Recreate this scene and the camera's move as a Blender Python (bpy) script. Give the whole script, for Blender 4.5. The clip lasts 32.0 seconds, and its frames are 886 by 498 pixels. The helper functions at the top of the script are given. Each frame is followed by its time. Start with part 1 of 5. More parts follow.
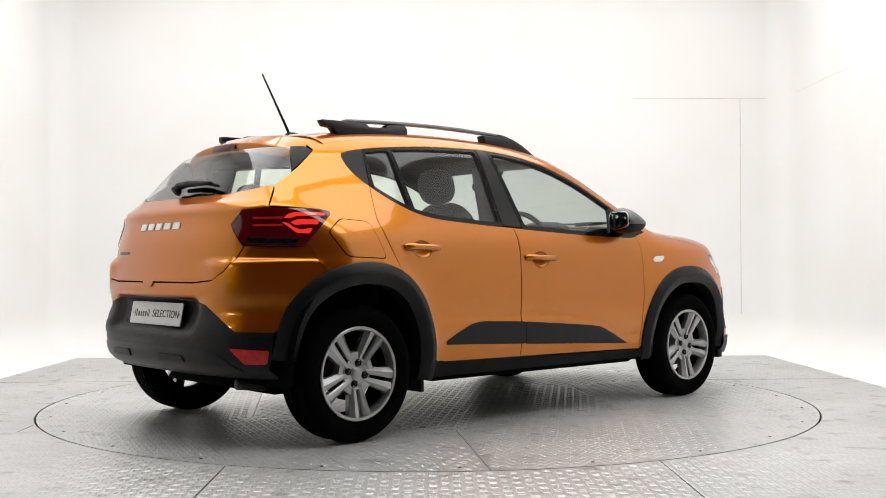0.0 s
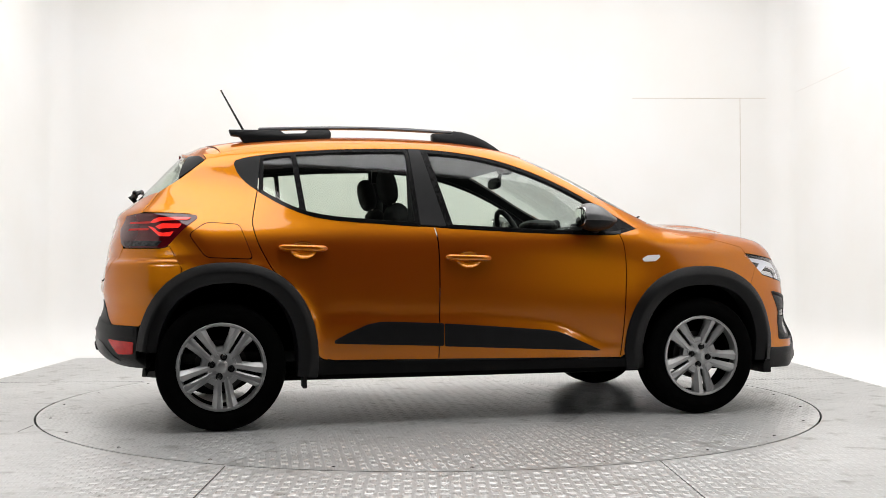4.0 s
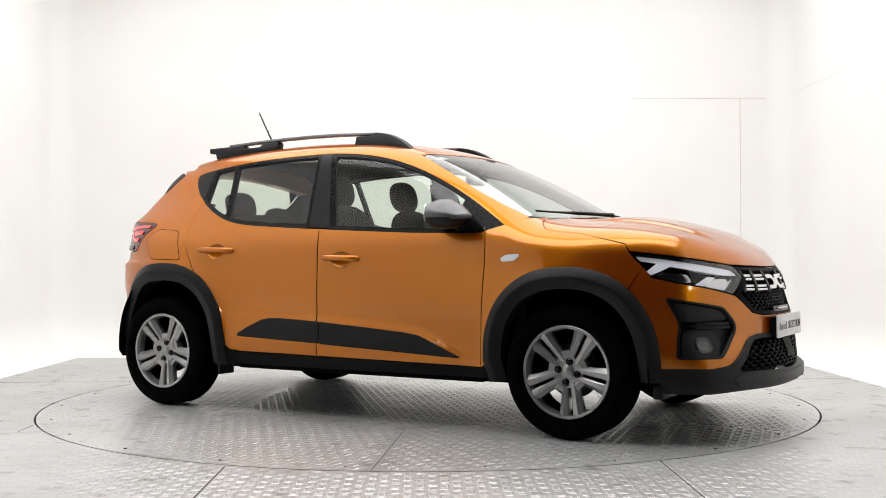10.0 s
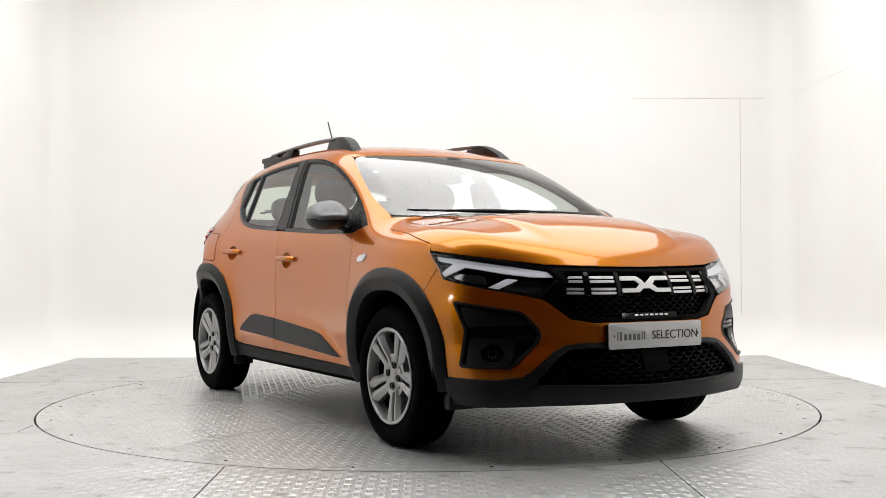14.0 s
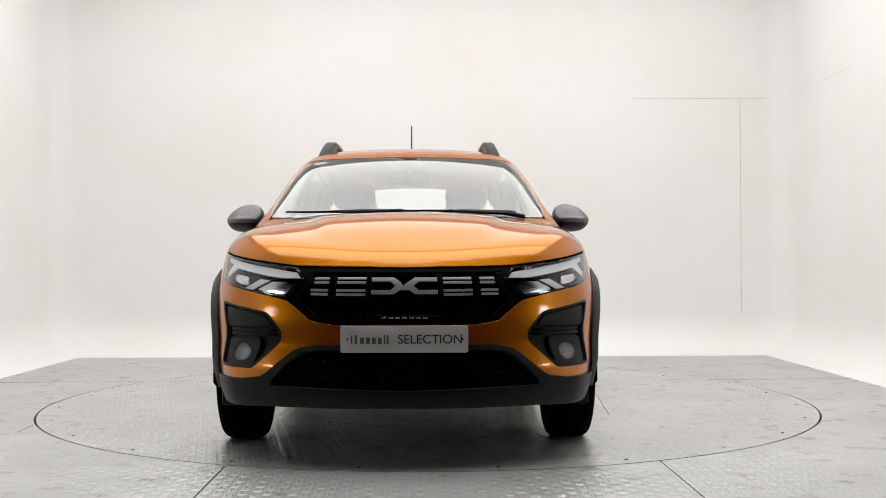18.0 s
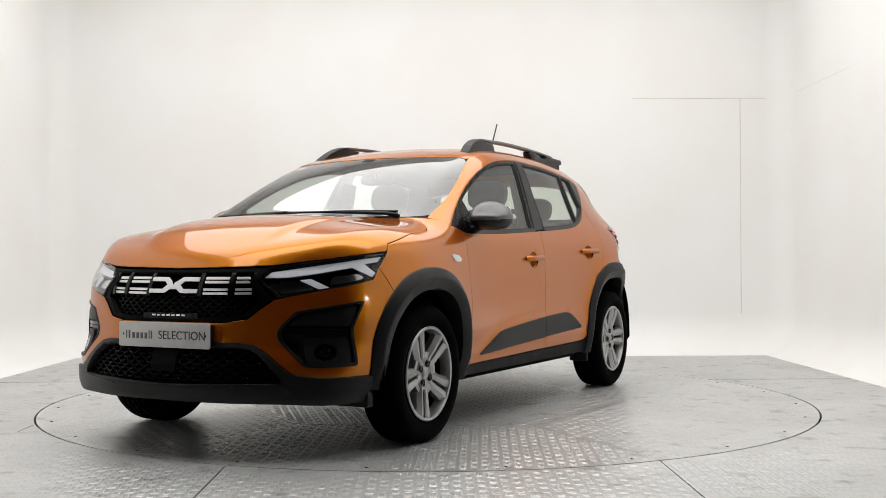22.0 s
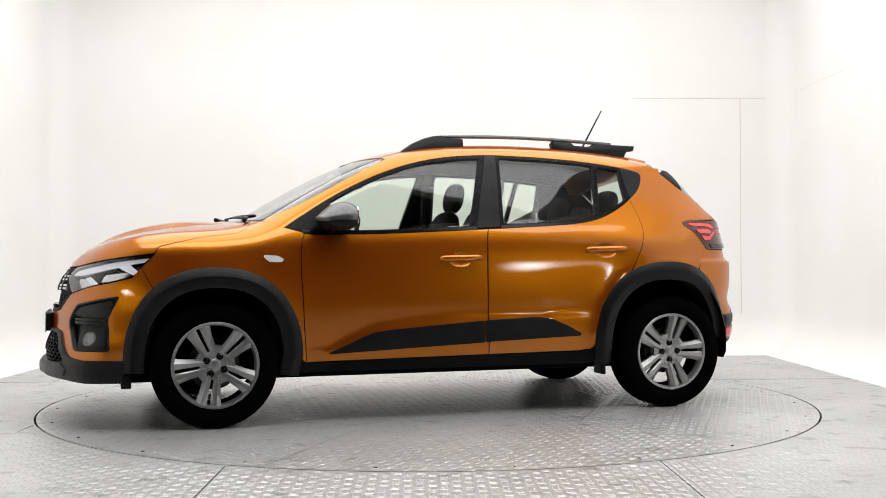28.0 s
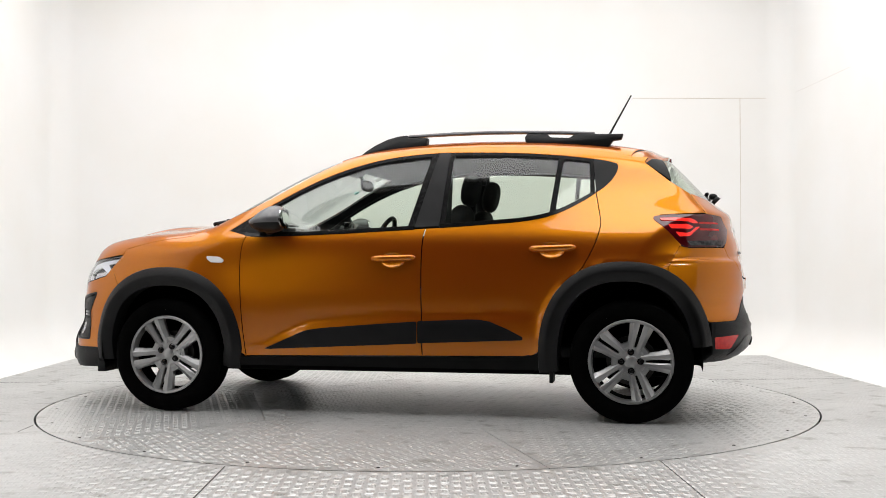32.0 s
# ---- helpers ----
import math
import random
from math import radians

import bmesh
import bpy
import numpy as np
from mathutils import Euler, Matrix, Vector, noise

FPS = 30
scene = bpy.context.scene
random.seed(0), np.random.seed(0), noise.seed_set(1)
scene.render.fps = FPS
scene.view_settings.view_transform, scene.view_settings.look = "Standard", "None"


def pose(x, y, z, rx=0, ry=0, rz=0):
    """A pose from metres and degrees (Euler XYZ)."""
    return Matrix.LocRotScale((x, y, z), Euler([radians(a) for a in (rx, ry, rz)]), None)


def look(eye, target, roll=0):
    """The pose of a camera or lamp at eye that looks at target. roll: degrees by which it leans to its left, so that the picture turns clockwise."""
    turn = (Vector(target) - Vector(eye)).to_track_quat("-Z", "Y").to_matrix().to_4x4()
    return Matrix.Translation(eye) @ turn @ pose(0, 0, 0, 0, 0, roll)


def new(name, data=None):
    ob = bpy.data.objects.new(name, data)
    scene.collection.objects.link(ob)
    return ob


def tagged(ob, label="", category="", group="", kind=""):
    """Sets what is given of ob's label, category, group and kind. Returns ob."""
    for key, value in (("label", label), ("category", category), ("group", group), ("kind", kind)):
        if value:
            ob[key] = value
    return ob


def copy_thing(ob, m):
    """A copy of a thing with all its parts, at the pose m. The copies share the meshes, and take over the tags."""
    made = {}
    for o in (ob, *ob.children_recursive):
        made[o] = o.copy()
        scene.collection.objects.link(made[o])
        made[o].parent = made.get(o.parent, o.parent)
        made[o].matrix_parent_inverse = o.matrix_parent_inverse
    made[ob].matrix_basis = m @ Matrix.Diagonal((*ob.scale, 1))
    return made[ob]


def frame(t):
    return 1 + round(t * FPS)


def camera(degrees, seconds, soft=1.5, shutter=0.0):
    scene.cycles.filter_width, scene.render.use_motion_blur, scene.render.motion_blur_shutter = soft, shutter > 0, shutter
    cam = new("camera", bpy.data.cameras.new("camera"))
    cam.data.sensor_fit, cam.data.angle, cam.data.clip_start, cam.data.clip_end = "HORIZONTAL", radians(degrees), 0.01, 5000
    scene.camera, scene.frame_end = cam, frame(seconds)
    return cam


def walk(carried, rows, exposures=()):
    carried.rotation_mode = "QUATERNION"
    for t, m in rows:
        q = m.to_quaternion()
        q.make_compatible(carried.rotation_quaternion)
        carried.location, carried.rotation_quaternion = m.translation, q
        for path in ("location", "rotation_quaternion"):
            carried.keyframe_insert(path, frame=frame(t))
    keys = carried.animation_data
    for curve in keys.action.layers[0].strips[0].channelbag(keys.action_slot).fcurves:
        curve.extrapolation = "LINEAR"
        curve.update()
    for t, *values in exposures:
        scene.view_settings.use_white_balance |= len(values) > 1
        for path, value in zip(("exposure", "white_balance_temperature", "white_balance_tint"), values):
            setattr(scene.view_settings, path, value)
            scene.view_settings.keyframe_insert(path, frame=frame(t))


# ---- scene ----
# ---------------- camera: stands still on a tripod ----------------
cam = camera(45.46, 32.0, soft=0.7)
EYE = Vector((0.0, -6.494, 0.832))
STAND = look(EYE, EYE + Vector((0.07815, 4.99886, 0.07164)), -0.14)
walk(cam, [(0.0, STAND), (32.0, STAND)], exposures=[(0.0, 0.0, 6500, 10), (11.0, 0.05, 6500, 10), (15.0, -0.06, 6530, 10), (17.0, -0.24, 6540, 9), (21.0, -0.24, 6540, 9), (24.0, -0.06, 6530, 10), (27.0, 0.01, 6500, 10), (32.0, 0.01, 6500, 10)])

# ---------------- light ----------------
world = bpy.data.worlds.new("studio_air")
world.use_nodes = True
world.node_tree.nodes["Background"].inputs[0].default_value = (0.9, 0.92, 1.0, 1)
world.node_tree.nodes["Background"].inputs[1].default_value = 0.02
scene.world = world


def area_lamp(name, x, y, z, tx, ty, tz, sx, sy, watts, colour=(1, 1, 1)):
    lamp = bpy.data.lights.new(name, "AREA")
    lamp.shape, lamp.size, lamp.size_y, lamp.energy, lamp.color = "RECTANGLE", sx, sy, watts, colour
    ob = new(name, lamp)
    ob.matrix_world = look((x, y, z), (tx, ty, tz))
    return ob


area_lamp("softbox_light_overhead", 0, 0.675, 3.95, 0, 0.6751, 0, 6.1, 3.85, 196)
area_lamp("softbox_light_front", 0, -2.12, 3.95, 0, -2.1199, 0, 6.1, 1.3, 96)
for side in (-1, 1):
    lamp = area_lamp("softbox_light_side", side * 2.50, -3.0, 1.09, side * 0.4, 0, 0.8, 0.54, 0.28, 18).data
    # a soft diffuser: bright in its middle, fading to the rim
    lamp.use_nodes = True
    lt = lamp.node_tree
    tc, mp, gr = lt.nodes.new("ShaderNodeTexCoord"), lt.nodes.new("ShaderNodeMapping"), lt.nodes.new("ShaderNodeTexGradient")
    gr.gradient_type = "QUADRATIC_SPHERE"
    mp.inputs["Location"].default_value, mp.inputs["Scale"].default_value = (-1, -1, 0), (2, 2, 0)
    lt.links.new(tc.outputs["UV"], mp.inputs[0])
    lt.links.new(mp.outputs[0], gr.inputs[0])
    lt.links.new(gr.outputs[1], lt.nodes["Emission"].inputs["Strength"])

# ---------------- materials ----------------


def nodes_of(name):
    m = bpy.data.materials.new(name)
    m.use_nodes = True
    t = m.node_tree
    return m, t, t.nodes["Principled BSDF"]


def setp(p, **kw):
    for k, v in kw.items():
        p.inputs[k.replace("_", " ")].default_value = v


def noise_tex(t, scale, detail=4.0, coords="Object"):
    tc = t.nodes.new("ShaderNodeTexCoord")
    n = t.nodes.new("ShaderNodeTexNoise")
    n.inputs["Scale"].default_value, n.inputs["Detail"].default_value = scale, detail
    t.links.new(tc.outputs[coords], n.inputs["Vector"])
    return n


def ramp(t, src, a, b, lo=0.35, hi=0.65):
    r = t.nodes.new("ShaderNodeValToRGB")
    r.color_ramp.elements[0].position, r.color_ramp.elements[1].position = lo, hi
    r.color_ramp.elements[0].color, r.color_ramp.elements[1].color = (*a, 1), (*b, 1)
    t.links.new(src, r.inputs[0])
    return r


def bump(t, p, src, strength, distance):
    b = t.nodes.new("ShaderNodeBump")
    b.inputs["Strength"].default_value, b.inputs["Distance"].default_value = strength, distance
    t.links.new(src, b.inputs["Height"])
    t.links.new(b.outputs[0], p.inputs["Normal"])
    return b


def surface(name, a, b, rough=(0.4, 0.5), scale=6.0, metal=0.0, bump_scale=0.0, bump_depth=0.0, **kw):
    """A material that mottles between colours a and b, with its gloss uneven and fine relief."""
    m, t, p = nodes_of(name)
    n = noise_tex(t, scale)
    t.links.new(ramp(t, n.outputs[0], a, b).outputs[0], p.inputs["Base Color"])
    n2 = noise_tex(t, scale * 5.3, 6)
    mr = t.nodes.new("ShaderNodeMapRange")
    mr.inputs["To Min"].default_value, mr.inputs["To Max"].default_value = rough
    t.links.new(n2.outputs[0], mr.inputs["Value"])
    t.links.new(mr.outputs[0], p.inputs["Roughness"])
    p.inputs["Metallic"].default_value = metal
    if bump_scale:
        bump(t, p, noise_tex(t, bump_scale, 3).outputs[0], 1.0, bump_depth)
    setp(p, **kw)
    return m


def paint(name, flake, deep, pigment):
    """Car paint: golden metal flakes in a red-brown pigment under a clear coat; the flakes show where light glances off, the pigment in the shade."""
    m, t, p = nodes_of(name)
    n = noise_tex(t, 900.0, 1)
    t.links.new(ramp(t, n.outputs[0], deep, flake, 0.3, 0.6).outputs[0], p.inputs["Base Color"])
    setp(p, Metallic=1.0, Roughness=0.32, Specular_Tint=(0.62, 0.41, 0.04, 1))
    q = t.nodes.new("ShaderNodeBsdfPrincipled")
    setp(q, Base_Color=(*pigment, 1), Roughness=0.5, Specular_IOR_Level=0.1)
    # a faint ripple in the clear coat
    peel = t.nodes.new("ShaderNodeBump")
    peel.inputs["Strength"].default_value, peel.inputs["Distance"].default_value = 0.05, 0.0006
    t.links.new(noise_tex(t, 160.0, 2).outputs[0], peel.inputs["Height"])
    for w in (p, q):
        setp(w, Coat_Weight=1.0, Coat_Roughness=0.008, Coat_IOR=1.46)
        t.links.new(peel.outputs[0], w.inputs["Coat Normal"])
    bump(t, p, noise_tex(t, 1500.0, 1).outputs[0], 0.06, 0.0004)
    mix = t.nodes.new("ShaderNodeMixShader")
    mix.inputs[0].default_value = 0.43
    t.links.new(p.outputs[0], mix.inputs[1])
    t.links.new(q.outputs[0], mix.inputs[2])
    t.links.new(mix.outputs[0], t.nodes["Material Output"].inputs[0])
    return m


ORANGE = paint("orange_metallic_paint", (0.69, 0.258, 0.002), (0.55, 0.194, 0.001), (0.28, 0.025, 0.0004))
CLAD = surface("grained_black_plastic", (0.002, 0.002, 0.0022), (0.004, 0.004, 0.0045), (0.36, 0.50), 9, bump_scale=700, bump_depth=0.0006, Specular_IOR_Level=0.24)
SILLPL = surface("black_sill_plastic", (0.0015, 0.0015, 0.0016), (0.003, 0.003, 0.003), (0.40, 0.55), 9, bump_scale=700, bump_depth=0.0006, Specular_IOR_Level=0.10)
MESH = surface("black_mesh_plastic", (0.001, 0.001, 0.001), (0.002, 0.002, 0.002), (0.4, 0.55), 9, Specular_IOR_Level=0.04)
GREYPL = surface("satin_grey_plastic", (0.008, 0.008, 0.0085), (0.012, 0.012, 0.0125), (0.30, 0.42), 9, bump_scale=600, bump_depth=0.0004, Specular_IOR_Level=0.2)
BLACKGL = surface("gloss_black_trim", (0.003, 0.003, 0.003), (0.005, 0.005, 0.005), (0.08, 0.14), 8, Specular_IOR_Level=0.20)
SATIN = surface("satin_black_film", (0.003, 0.003, 0.0033), (0.005, 0.005, 0.005), (0.22, 0.32), 8, Specular_IOR_Level=0.10)
RUBBER = surface("tyre_rubber", (0.0008, 0.0008, 0.0008), (0.0018, 0.0018, 0.0018), (0.65, 0.85), 12, bump_scale=350, bump_depth=0.0008, Specular_IOR_Level=0.025)
DARK = surface("dark_liner", (0.001, 0.001, 0.001), (0.002, 0.002, 0.002), (0.8, 0.95), 7, Specular_IOR_Level=0.05)
SILVER = surface("silver_wheel_paint", (0.30, 0.30, 0.30), (0.36, 0.36, 0.36), (0.28, 0.40), 10, metal=0.7)
MIRRORGREY = surface("anthracite_grey_paint", (0.115, 0.115, 0.118), (0.14, 0.14, 0.143), (0.32, 0.42), 30, metal=0.5)
BRIGHT = surface("satin_silver_trim", (0.74, 0.74, 0.74), (0.80, 0.80, 0.80), (0.26, 0.36), 20, metal=0.8)
WHITEB = surface("white_badge", (0.75, 0.75, 0.74), (0.8, 0.8, 0.79), (0.3, 0.4), 20)
PLATE = surface("plate_plastic", (0.62, 0.61, 0.59), (0.68, 0.67, 0.66), (0.3, 0.45), 14)
BARINK = surface("grey_print", (0.10, 0.10, 0.10), (0.13, 0.13, 0.13), (0.5, 0.6), 10)
INK = surface("dark_print", (0.02, 0.02, 0.02), (0.03, 0.03, 0.03), (0.5, 0.6), 10)
FABRIC = surface("charcoal_seat_fabric", (0.008, 0.008, 0.0085), (0.015, 0.0148, 0.0145), (0.8, 0.95), 15, bump_scale=500, bump_depth=0.001)
LINER = surface("grey_headliner", (0.045, 0.044, 0.042), (0.06, 0.059, 0.057), (0.85, 0.95), 12)
CABIN = surface("cabin_plastic", (0.007, 0.007, 0.0075), (0.012, 0.012, 0.0125), (0.5, 0.65), 9, Specular_IOR_Level=0.3)
BRAKE = surface("dull_brake_iron", (0.03, 0.029, 0.028), (0.06, 0.056, 0.052), (0.45, 0.6), 20, metal=0.6)
STEEL = surface("disc_steel", (0.3, 0.3, 0.3), (0.4, 0.38, 0.36), (0.35, 0.5), 20, metal=0.9)
WALL = surface("white_studio_paint", (0.832, 0.822, 0.796), (0.858, 0.856, 0.850), (0.55, 0.7), 0.9)
SHUTTER = surface("dark_roller_shutter", (0.03, 0.03, 0.032), (0.045, 0.045, 0.047), (0.5, 0.7), 2)
CONCRETE = surface("dark_concrete", (0.10, 0.10, 0.10), (0.15, 0.15, 0.145), (0.7, 0.9), 2)


def glass(name, tint, rough=0.0, face=0.06, power=4.0):
    m, t, p = nodes_of(name)
    t.nodes.remove(p)
    gl, tr, mix = t.nodes.new("ShaderNodeBsdfGlossy"), t.nodes.new("ShaderNodeBsdfTransparent"), t.nodes.new("ShaderNodeMixShader")
    lw = t.nodes.new("ShaderNodeLayerWeight")
    lw.inputs["Blend"].default_value = 0.5
    pw, ml = t.nodes.new("ShaderNodeMath"), t.nodes.new("ShaderNodeMath")
    pw.operation, ml.operation = "POWER", "MULTIPLY_ADD"
    pw.inputs[1].default_value, ml.inputs[1].default_value, ml.inputs[2].default_value = power, 0.98 - face, face
    t.links.new(lw.outputs["Facing"], pw.inputs[0])
    t.links.new(pw.outputs[0], ml.inputs[0])
    gl.inputs["Roughness"].default_value = rough
    tr.inputs["Color"].default_value = (*tint, 1)
    t.links.new(ml.outputs[0], mix.inputs[0])
    t.links.new(tr.outputs[0], mix.inputs[1])
    t.links.new(gl.outputs[0], mix.inputs[2])
    t.links.new(mix.outputs[0], t.nodes["Material Output"].inputs[0])
    return m


GLASS = glass("tinted_car_glass", (0.80, 0.86, 0.80))
WSGLASS = glass("windscreen_glass", (0.84, 0.89, 0.89), 0.0, 0.08, 3.0)
CLEAR = glass("clear_lens", (0.93, 0.93, 0.95), 0.0, 0.05, 3.2)
REDLENS = surface("red_lamp_lens", (0.45, 0.012, 0.012), (0.52, 0.016, 0.014), (0.08, 0.14), 8)
REDLENS.node_tree.nodes["Principled BSDF"].inputs["Coat Weight"].default_value = 1.0
setp(REDLENS.node_tree.nodes["Principled BSDF"], Emission_Color=(1.0, 0.03, 0.02, 1), Emission_Strength=0.75)
REFLECTOR = surface("red_reflector", (0.50, 0.008, 0.008), (0.62, 0.014, 0.010), (0.1, 0.2), 40)
LENSGREY = surface("fog_reflector", (0.02, 0.02, 0.021), (0.10, 0.10, 0.105), (0.1, 0.2), 60, metal=0.9)
DEEPRED = surface("deep_red_lens", (0.060, 0.002, 0.004), (0.10, 0.003, 0.007), (0.04, 0.09), 8, Coat_Weight=0.35)
CHROME = surface("lamp_chrome", (0.7, 0.7, 0.7), (0.8, 0.8, 0.8), (0.08, 0.16), 8, metal=1.0)


def glow(name, colour, strength):
    m, t, p = nodes_of(name)
    setp(p, Base_Color=(*colour, 1), Emission_Color=(*colour, 1), Emission_Strength=strength, Roughness=0.3)
    return m


DRL = glow("running_light_guide", (0.80, 0.82, 0.86), 0.16)


def tread_plate(name, low, high, rough, metal):
    """Worn aluminium plate: cloudy wear, scuffs drawn out one way, and grime in patches."""
    m, t, p = nodes_of(name)
    base = ramp(t, noise_tex(t, 1.3, 6).outputs[0], (low, low, low * 0.985), (high, high, high * 0.99), 0.3, 0.7)
    tc, mp, scuff = t.nodes.new("ShaderNodeTexCoord"), t.nodes.new("ShaderNodeMapping"), t.nodes.new("ShaderNodeTexNoise")
    mp.inputs["Scale"].default_value = (3.0, 60.0, 1.0)
    scuff.inputs["Scale"].default_value, scuff.inputs["Detail"].default_value = 2.0, 5.0
    t.links.new(tc.outputs["Object"], mp.inputs[0])
    t.links.new(mp.outputs[0], scuff.inputs["Vector"])
    dirt = ramp(t, noise_tex(t, 7.0, 8).outputs[0], (0.62, 0.61, 0.59), (1, 1, 1), 0.30, 0.42)
    lines = ramp(t, scuff.outputs[0], (0.86, 0.86, 0.86), (1, 1, 1), 0.36, 0.52)
    src = base.outputs[0]
    for other in (dirt, lines):
        mul = t.nodes.new("ShaderNodeMix")
        mul.data_type, mul.blend_type = "RGBA", "MULTIPLY"
        mul.inputs["Factor"].default_value = 1.0
        t.links.new(src, mul.inputs["A"])
        t.links.new(other.outputs[0], mul.inputs["B"])
        src = mul.outputs["Result"]
    t.links.new(src, p.inputs["Base Color"])
    mr = t.nodes.new("ShaderNodeMapRange")
    mr.inputs["To Min"].default_value, mr.inputs["To Max"].default_value = rough
    t.links.new(noise_tex(t, 38.0, 5).outputs[0], mr.inputs["Value"])
    t.links.new(mr.outputs[0], p.inputs["Roughness"])
    setp(p, Metallic=metal)
    bump(t, p, noise_tex(t, 26.0, 4).outputs[0], 0.25, 0.004)
    return m


TREAD = tread_plate("worn_aluminium_tread_plate", 0.52, 0.65, (0.25, 0.38), 0.57)
TREAD_DULL = tread_plate("dull_aluminium_tread_plate", 0.48, 0.60, (0.32, 0.46), 0.45)
TREAD_TOP = tread_plate("polished_tread_bars", 0.51, 0.64, (0.33, 0.45), 0.52)

# ---------------- mesh helpers ----------------


def mesh_from(name, verts, faces, mats, face_mats=None, normals=None, smooth=True):
    me = bpy.data.meshes.new(name)
    me.from_pydata([tuple(v) for v in verts], [], faces)
    for m in mats:
        me.materials.append(m)
    if face_mats is not None:
        me.polygons.foreach_set("material_index", face_mats)
    me.polygons.foreach_set("use_smooth", [smooth] * len(me.polygons))
    me.update()
    if normals is not None:
        me.normals_split_custom_set_from_vertices([tuple(n) for n in normals])
    return me


def part(name, data, material, parent, label="", at=None):
    """Links a bmesh or a mesh as one mesh object under a thing or a part."""
    if isinstance(data, bmesh.types.BMesh):
        me = bpy.data.meshes.new(name)
        data.to_mesh(me)
        data.free()
    else:
        me = data
    if material and not me.materials:
        me.materials.append(material)
    ob = new(name, me)
    ob.parent = parent
    if at is not None:
        ob.matrix_basis = at
    if label:
        ob["label"] = label
    return ob


def box_bm(sx, sy, sz, bevel=0.0, seg=2, at=None, bm=None):
    own = bm is None
    bm = bm or bmesh.new()
    r = bmesh.ops.create_cube(bm, size=1.0, matrix=(at or Matrix()) @ Matrix.Diagonal((sx, sy, sz, 1)))
    if bevel and own:
        bmesh.ops.bevel(bm, geom=bm.edges[:], offset=bevel, segments=seg, affect="EDGES", profile=0.5)
        for f in bm.faces:
            f.smooth = True
    return bm


def soft_normals(me, angle=0.6):
    """Smooth shading with sharp edges kept where faces turn by more than angle."""
    bm = bmesh.new()
    bm.from_mesh(me)
    for f in bm.faces:
        f.smooth = True
    for e in bm.edges:
        e.smooth = len(e.link_faces) == 2 and e.calc_face_angle(0) < angle
    bm.to_mesh(me)
    bm.free()
    return me


def lathe(profile, n=64, axis="Y", close=False):
    """Turns a profile of (radius, along) about an axis."""
    verts, faces = [], []
    k = len(profile)
    for i in range(n):
        a = 2 * math.pi * i / n
        for r, y in profile:
            c, s = r * math.cos(a), r * math.sin(a)
            verts.append((c, y, s) if axis == "Y" else (c, s, y))
    for i in range(n):
        j = (i + 1) % n
        for q in range(k if close else k - 1):
            w = (q + 1) % k
            faces.append((i * k + q, i * k + w, j * k + w, j * k + q))
    return verts, faces


def tube(points, radius, n=10, flat=1.0, cap=True):
    """A round bar along a line of points; radius may differ point by point."""
    pts = [Vector(p) for p in points]
    rad = radius if isinstance(radius, (list, tuple)) else [radius] * len(pts)
    verts, faces = [], []
    for i, p in enumerate(pts):
        d = (pts[min(i + 1, len(pts) - 1)] - pts[max(i - 1, 0)]).normalized()
        u = d.cross(Vector((0, 0, 1)))
        u = u.normalized() if u.length > 1e-4 else Vector((1, 0, 0))
        w = u.cross(d).normalized()
        for k in range(n):
            a = 2 * math.pi * k / n
            verts.append(p + u * (rad[i] * math.cos(a)) + w * (rad[i] * flat * math.sin(a)))
    for i in range(len(pts) - 1):
        for k in range(n):
            q = (k + 1) % n
            faces.append((i * n + k, i * n + q, (i + 1) * n + q, (i + 1) * n + k))
    if cap:
        faces.append(tuple(range(n))[::-1])
        faces.append(tuple((len(pts) - 1) * n + k for k in range(n)))
    return verts, faces


def prism(outline, y0, y1, plane="xz", bevel=0.0):
    """A plate of the given outline, extruded along the third axis, with rounded rims."""
    bm = bmesh.new()
    put = {"xz": lambda a, b, c: (a, c, b), "yz": lambda a, b, c: (c, a, b), "xy": lambda a, b, c: (a, b, c)}[plane]
    lo = [bm.verts.new(put(a, b, y0)) for a, b in outline]
    hi = [bm.verts.new(put(a, b, y1)) for a, b in outline]
    n = len(outline)
    bm.faces.new(lo)
    bm.faces.new(hi)
    for i in range(n):
        bm.faces.new((lo[i], lo[(i + 1) % n], hi[(i + 1) % n], hi[i]))
    bmesh.ops.recalc_face_normals(bm, faces=bm.faces[:])
    if bevel:
        bmesh.ops.bevel(bm, geom=bm.edges[:], offset=bevel, segments=2, affect="EDGES", profile=0.5)
    for f in bm.faces:
        f.smooth = True
    for e in bm.edges:
        e.smooth = len(e.link_faces) == 2 and e.calc_face_angle(0) < 0.6
    return bm


